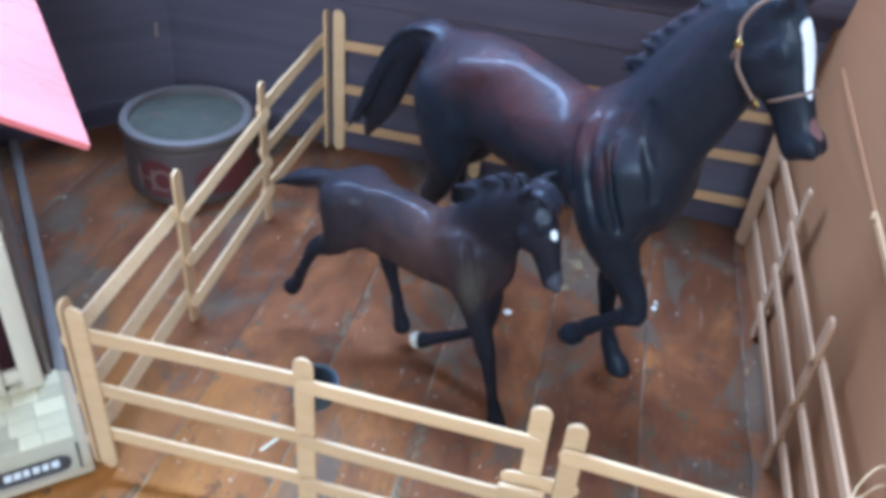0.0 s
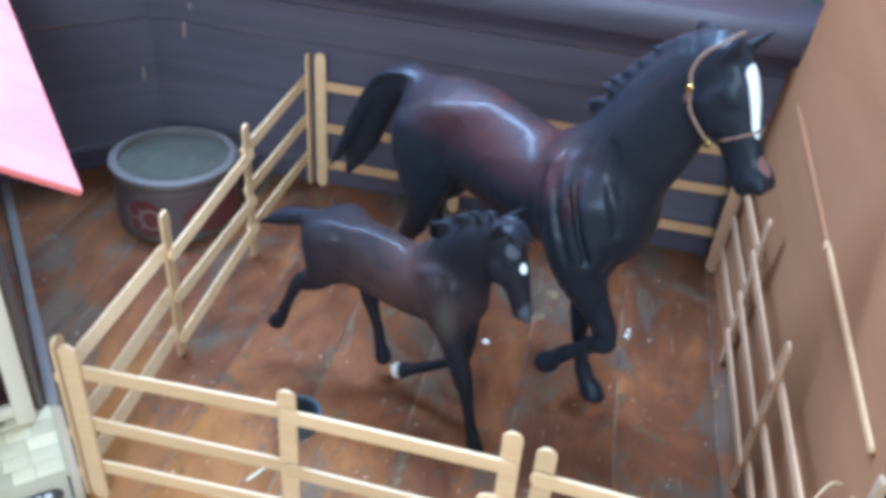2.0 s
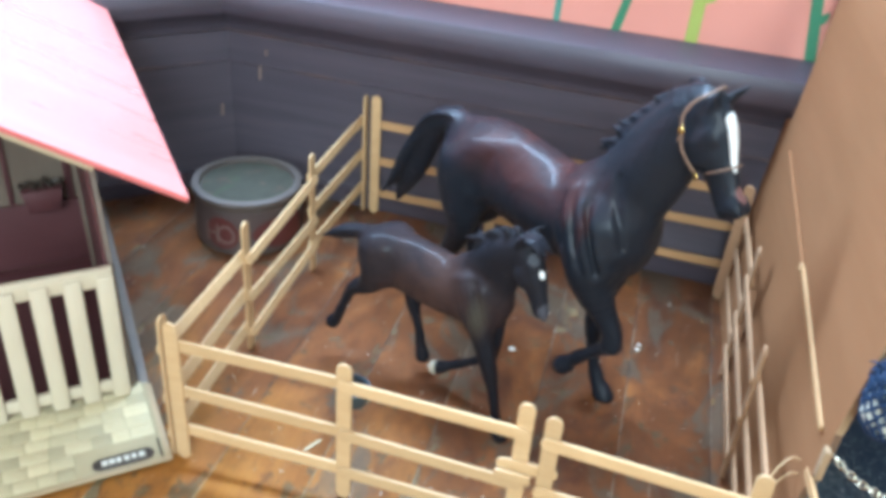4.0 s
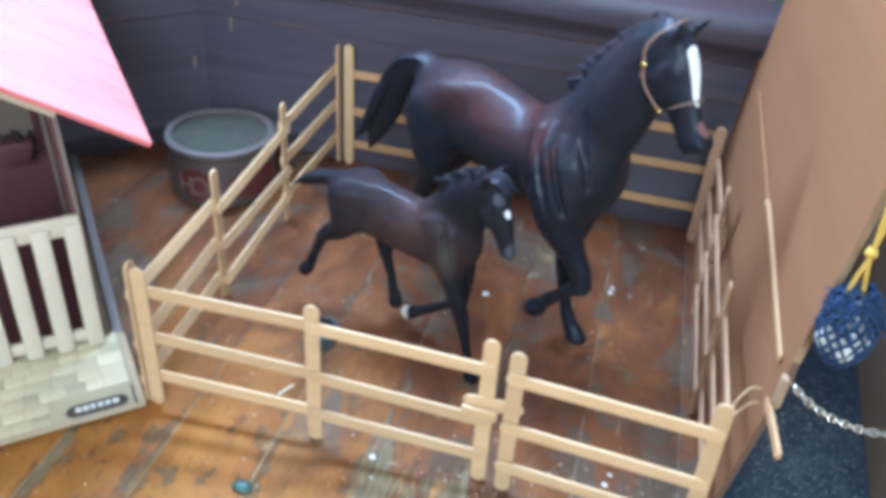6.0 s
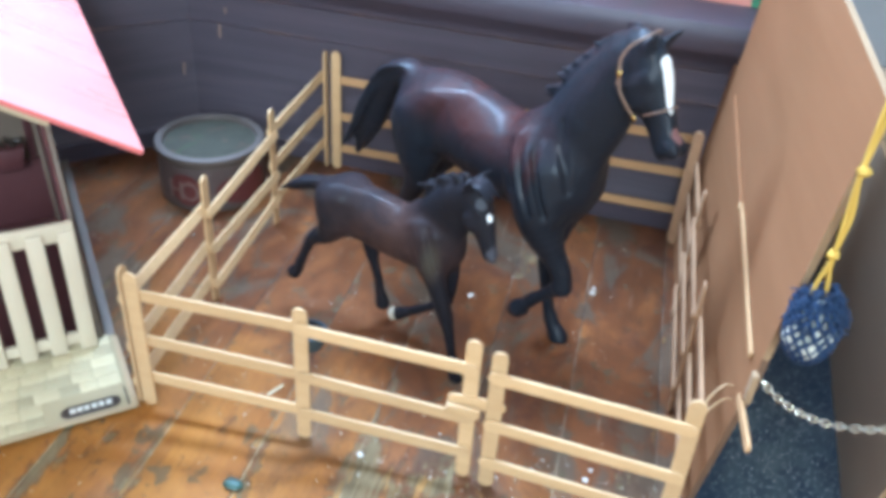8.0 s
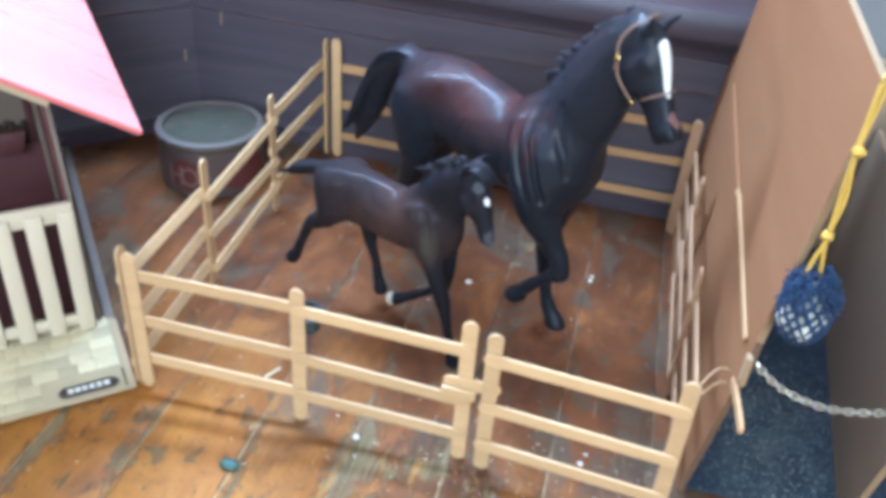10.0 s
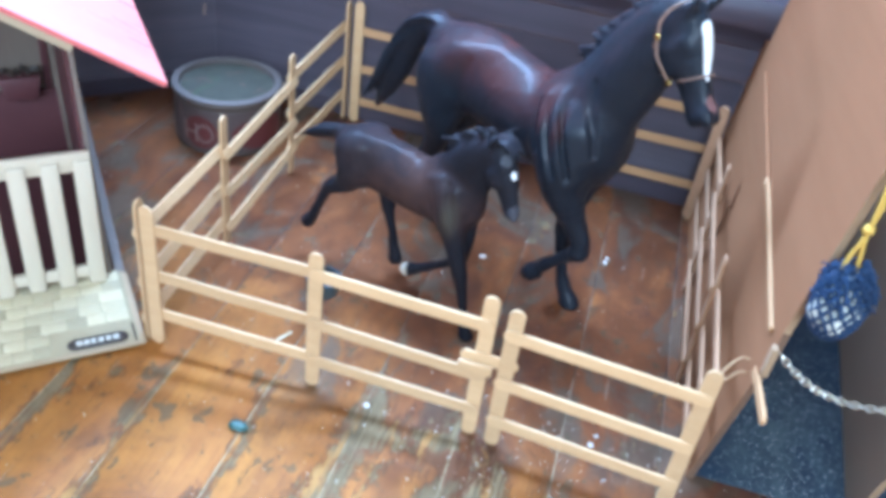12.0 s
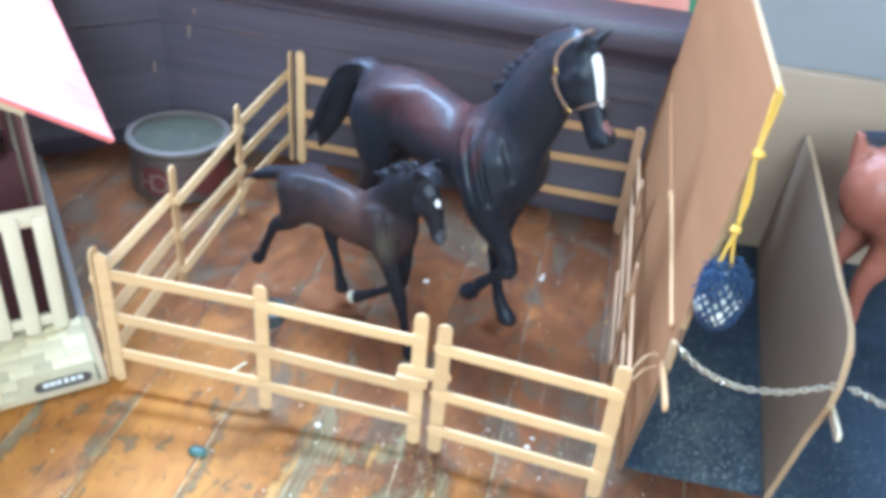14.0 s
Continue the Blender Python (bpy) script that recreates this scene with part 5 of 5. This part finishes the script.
def letter(char, ang, size, z):
    cu = bpy.data.curves.new("letter", "FONT")
    cu.body, cu.size, cu.extrude, cu.align_x = char, size, 0.0003, "CENTER"
    ob = new("letter", cu)
    ob.parent = tin
    a = radians(ang)
    ob.matrix_local = pose(0.0540 * math.cos(a), 0.0540 * math.sin(a), z, 90, 0, ang + 90)
    cu.materials.append(TINLETTER)
    return ob


for ch, an in (("H", -104), ("O", -88)):
    letter(ch, an, 0.026, 0.012)

# ---- hay net on a yellow cord ----
net = thing("hay_net", pose(0.4060, -0.016, 0.0), "blue knotted hay net with pale stuffing on yellow cord", "hay net")
NET_Z, NET_H = 0.1865, 0.0215
bm = bmesh.new()
blob(bm, (0.002, 0, NET_Z - 0.001), (0.0128, 0.0112, 0.0190), 2, 0.25, 3)
part("stuffing", bm, HAY, net)


def net_round(z):
    k = math.sqrt(max(0, 1 - ((z - NET_Z) / NET_H) ** 2))
    return max(0.0035, 0.0136 * k), max(0.003, 0.0120 * k)


bm = bmesh.new()
for sgn in (1, -1):
    for k in range(14):
        pts = []
        for i in range(15):
            z = NET_Z - 0.0212 + 0.0405 * i / 14
            a = 2 * math.pi * k / 14 + sgn * i * 0.145 + 0.05 * math.sin(3.1 * k + i)
            ra, rb = net_round(z)
            pts.append((0.002 + ra * math.cos(a), rb * math.sin(a), z, 0.0009 + 0.0003 * i / 14, 0.0009 + 0.0003 * i / 14))
        sweep(bm, pts, (0.3, 0.4, 0.86), 1, 6)
bmesh.ops.recalc_face_normals(bm, faces=bm.faces)
part("mesh", bm, BLUE, net, "blue knotted cord mesh")
bm = bmesh.new()
rt = random.Random(6)
for k in range(330):
    a, z = rt.uniform(0, 6.28), rt.uniform(0.194, 0.213)
    ra = min(0.0142, 0.004 + 0.013 * (0.213 - z) / 0.018)
    p = Vector((0.002 + ra * math.cos(a), ra * math.sin(a), z))
    q = p + Vector((rt.gauss(0, 0.0018), rt.gauss(0, 0.0018), rt.uniform(-0.0035, 0.0005)))
    sweep(bm, [(*p, 0.0006, 0.0006), (*((p + q) / 2 + Vector((0.0006 * math.cos(a), 0.0006 * math.sin(a), 0.0008))), 0.0006, 0.0006), (*q, 0.0003, 0.0003)], (0.3, 0.4, 0.86), 2, 5)
bmesh.ops.recalc_face_normals(bm, faces=bm.faces)
part("tassels", bm, BLUE, net)
for pts in ([(-0.004, 0.001, 0.207), (-0.003, 0.0, 0.218), (-0.001, -0.001, 0.232), (-0.0015, 0.0, 0.255), (-0.002, 0.001, 0.278), (-0.001, 0.004, 0.308), (0.0005, 0.008, 0.3135)],
            [(0.003, 0.001, 0.207), (0.001, 0.0, 0.218), (-0.001, -0.001, 0.232), (0.0005, -0.001, 0.255), (-0.002, 0.0, 0.278), (0.0015, 0.004, 0.306), (0.0015, 0.010, 0.312)]):
    part("cord", tube(pts, 0.0011, 5, 8), YELLOW, net, "yellow cord")
for z, s in ((0.2325, 0.0030), (0.2785, 0.0033)):
    bm = bmesh.new()
    blob(bm, (-0.0012, -0.0005, z), (s, s, s * 0.9), z * 100, 0.5, 2)
    part("knot", bm, YELLOW, net)

# ---- chains across the stalls ----
def chain(name, pts, label):
    ob = thing(name, pose(0, 0, 0), label, "chain", "stall chains")
    path = [Vector(q) for q in spline(pts, 40)]
    links, acc, me = [], 0.0, None
    for p, q in zip(path, path[1:]):
        acc += (q - p).length
        if acc >= 0.0038:
            acc = 0.0
            d = (q - p).normalized()
            if me is None:
                bm = bmesh.new()
                ring = [(0.0029 * math.cos(t), 0.0017 * math.sin(t), 0) for t in [2 * math.pi * i / 12 for i in range(13)]]
                sweep(bm, [(*r3, 0.00060, 0.00060) for r3 in ring], (0, 0, 1), 1, 6)
                bmesh.ops.recalc_face_normals(bm, faces=bm.faces)
                lk = part("link", bm, STEEL, ob)
                me = lk.data
            else:
                lk = new("link", me)
                lk.parent = ob
            z = Vector((0, 0, 1))
            yv = z.cross(d).normalized()
            rot = Matrix((d, yv, d.cross(yv))).transposed().to_4x4()
            lk.matrix_local = Matrix.Translation(q) @ rot @ pose(0, 0, 0, 45 if len(links) % 2 else -45, 0, 0)
            links.append(lk)
    return ob


chain("chain", [(0.395, -0.003, 0.138), (0.405, -0.007, 0.1305), (0.420, -0.008, 0.1225), (0.441, -0.006, 0.1165), (0.466, -0.004, 0.1185), (0.4915, -0.001, 0.1275)], "fine silvery chain sagging across the stall front")
chain("chain", [(0.4985, -0.001, 0.1285), (0.510, -0.001, 0.126), (0.53, -0.002, 0.119), (0.57, -0.004, 0.112), (0.62, 0.0, 0.118), (0.66, 0.002, 0.13)], "fine silvery chain sagging across the stall front")

# wooden pegs and slats on the partitions
def dowel(name, a, b, w, t, label, mat, face=(1, 0, 0)):
    ob = thing(name, pose(0, 0, 0), label, "wooden slat")
    return stick_between(ob, "slat", a, b, face, w, t, mat)


batten = thing("wooden_batten", pose(0, 0, 0), "narrow wooden slat fixed along the cardboard partition", "wooden slat")
stick_between(batten, "slat", (0.3908, 0.012, 0.1395), (0.3874, 0.155, 0.1583), (1, 0, 0), 0.0046, 0.0022, STICK_TAN)
stick_between(batten, "strip", (0.3874, 0.150, 0.1578), (0.3836, 0.305, 0.178), (1, 0, 0), 0.0042, 0.0026, CARD)
bm = bmesh.new()
blob(bm, (0.3866, 0.154, 0.1583), (0.0018, 0.0036, 0.0030), 5, 0.5, 2)
part("knot", bm, STICK_TAN, batten)
dowel("wooden_peg", (0.391, 0.010, 0.111), (0.391, -0.045, 0.121), 0.0064, 0.0024, "short brown wooden peg sticking out past the cardboard", STICK_TAN)
dowel("wooden_peg", (0.4978, 0.014, 0.105), (0.4970, -0.026, 0.1085), 0.0078, 0.0024, "short pale wooden peg sticking out past the cardboard", IVORY)
tagged(part("cardboard_tab", boxed((0.3905, -0.0075, 0.120), (0.3945, -0.001, 0.141), 0.0012), CARD_EDGE), "small torn cardboard tab at the partition's edge", "tab")
tie = thing("straw_tie", pose(0, 0, 0), "two thin tan straw ends tied round the post", "straw tie")
part("straw", tube([(0.371, 0.000, 0.098), (0.375, 0.010, 0.104), (0.383, 0.018, 0.110), (0.389, 0.020, 0.109)], 0.00048), STICK, tie)
part("straw", tube([(0.371, 0.002, 0.094), (0.377, 0.008, 0.098), (0.384, 0.013, 0.103), (0.390, 0.016, 0.102)], 0.00048), STICK, tie)

# ---- small things on the floor ----
bm = bmesh.new()
blob(bm, (0, 0, 0.0022), (0.0068, 0.0040, 0.0026), 3, 0.35, 3)
peb = tagged(part("pebble", bm, PEBBLE), "smooth blue-green pebble on the floor boards", "pebble")
peb.location = (0.088, -0.053, 0.0)
bucket = thing("feed_bucket", pose(0.1150, 0.0190, 0.0720, -4, 4, 0), "small dark blue toy bucket hung behind the fence post", "bucket")
part("tub", lathe([(0, 0.0), (0.0112, 0.0), (0.0120, 0.0010), (0.0130, 0.0118), (0.0138, 0.0126), (0.0138, 0.0138), (0.0127, 0.0140), (0.0121, 0.0130), (0.0109, 0.0026), (0, 0.0022)], 40), PAN, bucket)
bucket.scale = (0.9, 0.9, 0.9)
part("lining", lathe([(0, 0.0027), (0.0105, 0.0031), (0.0118, 0.0128), (0.0114, 0.0129), (0.0101, 0.0037), (0, 0.0032)], 40), TUB, bucket, "black inside of the bucket")
part("hook", tube([(0.002, -0.0120, 0.0105), (0.002, -0.0135, 0.0190), (0.002, -0.0155, 0.0240), (0.002, -0.0190, 0.0265)], 0.0009), PAN, bucket)
sliver = tagged(part("paint_chip", boxed((-0.0010, -0.0075, 0), (0.0010, 0.0075, 0.0005), 0.0002), STONE), "pale sliver of paint lying on the boards", "paint chip")
sliver.matrix_world = pose(0.079, 0.040, 0.0004, 0, 0, -28)
crumb_spots = [(0.195, 0.202, 0.004), (0.299, 0.240, 0.003), (0.300, 0.247, 0.0024), (0.315, 0.020, 0.003), (0.160, -0.003, 0.003), (0.318, 0.03, 0.002), (-0.05, -0.03, 0.003)]
crumb_me = None
for x, y, s in crumb_spots:
    if crumb_me is None:
        bm = bmesh.new()
        blob(bm, (0, 0, 0.25), (1, 0.8, 0.35), 8, 0.6, 2)
        ob = part("crumb", bm, CRUMB)
        crumb_me = ob.data
    else:
        ob = new("crumb", crumb_me)
    ob.matrix_world = pose(x, y, 0, 0, 0, 1000 * x) @ Matrix.Diagonal((s * 0.8, s * 0.8, s * 0.8, 1))
    tagged(ob, "pale crumb lying on the floor boards", "crumb", "crumbs")

rc = random.Random(12)
bm = bmesh.new()
for k in range(280):
    near = rc.random() < 0.62
    x, y = (rc.gauss(0.27, 0.07), rc.gauss(-0.015, 0.035)) if near else (rc.uniform(-0.1, 0.36), rc.uniform(-0.16, 0.34))
    s = rc.uniform(0.0003, 0.0008)
    out = bmesh.ops.create_icosphere(bm, subdivisions=1, radius=s)
    rot = Euler((rc.random() * 6, rc.random() * 6, rc.random() * 6)).to_matrix().to_4x4()
    bmesh.ops.transform(bm, matrix=Matrix.Translation((x, y, s * 0.45)) @ rot @ Matrix.Diagonal((1.5, 0.9, 0.5, 1)), verts=out["verts"])
tagged(part("crumbs", bm, CRUMB, smooth=False), "tiny pale crumbs scattered over the floor boards", "crumbs", kind="stuff")
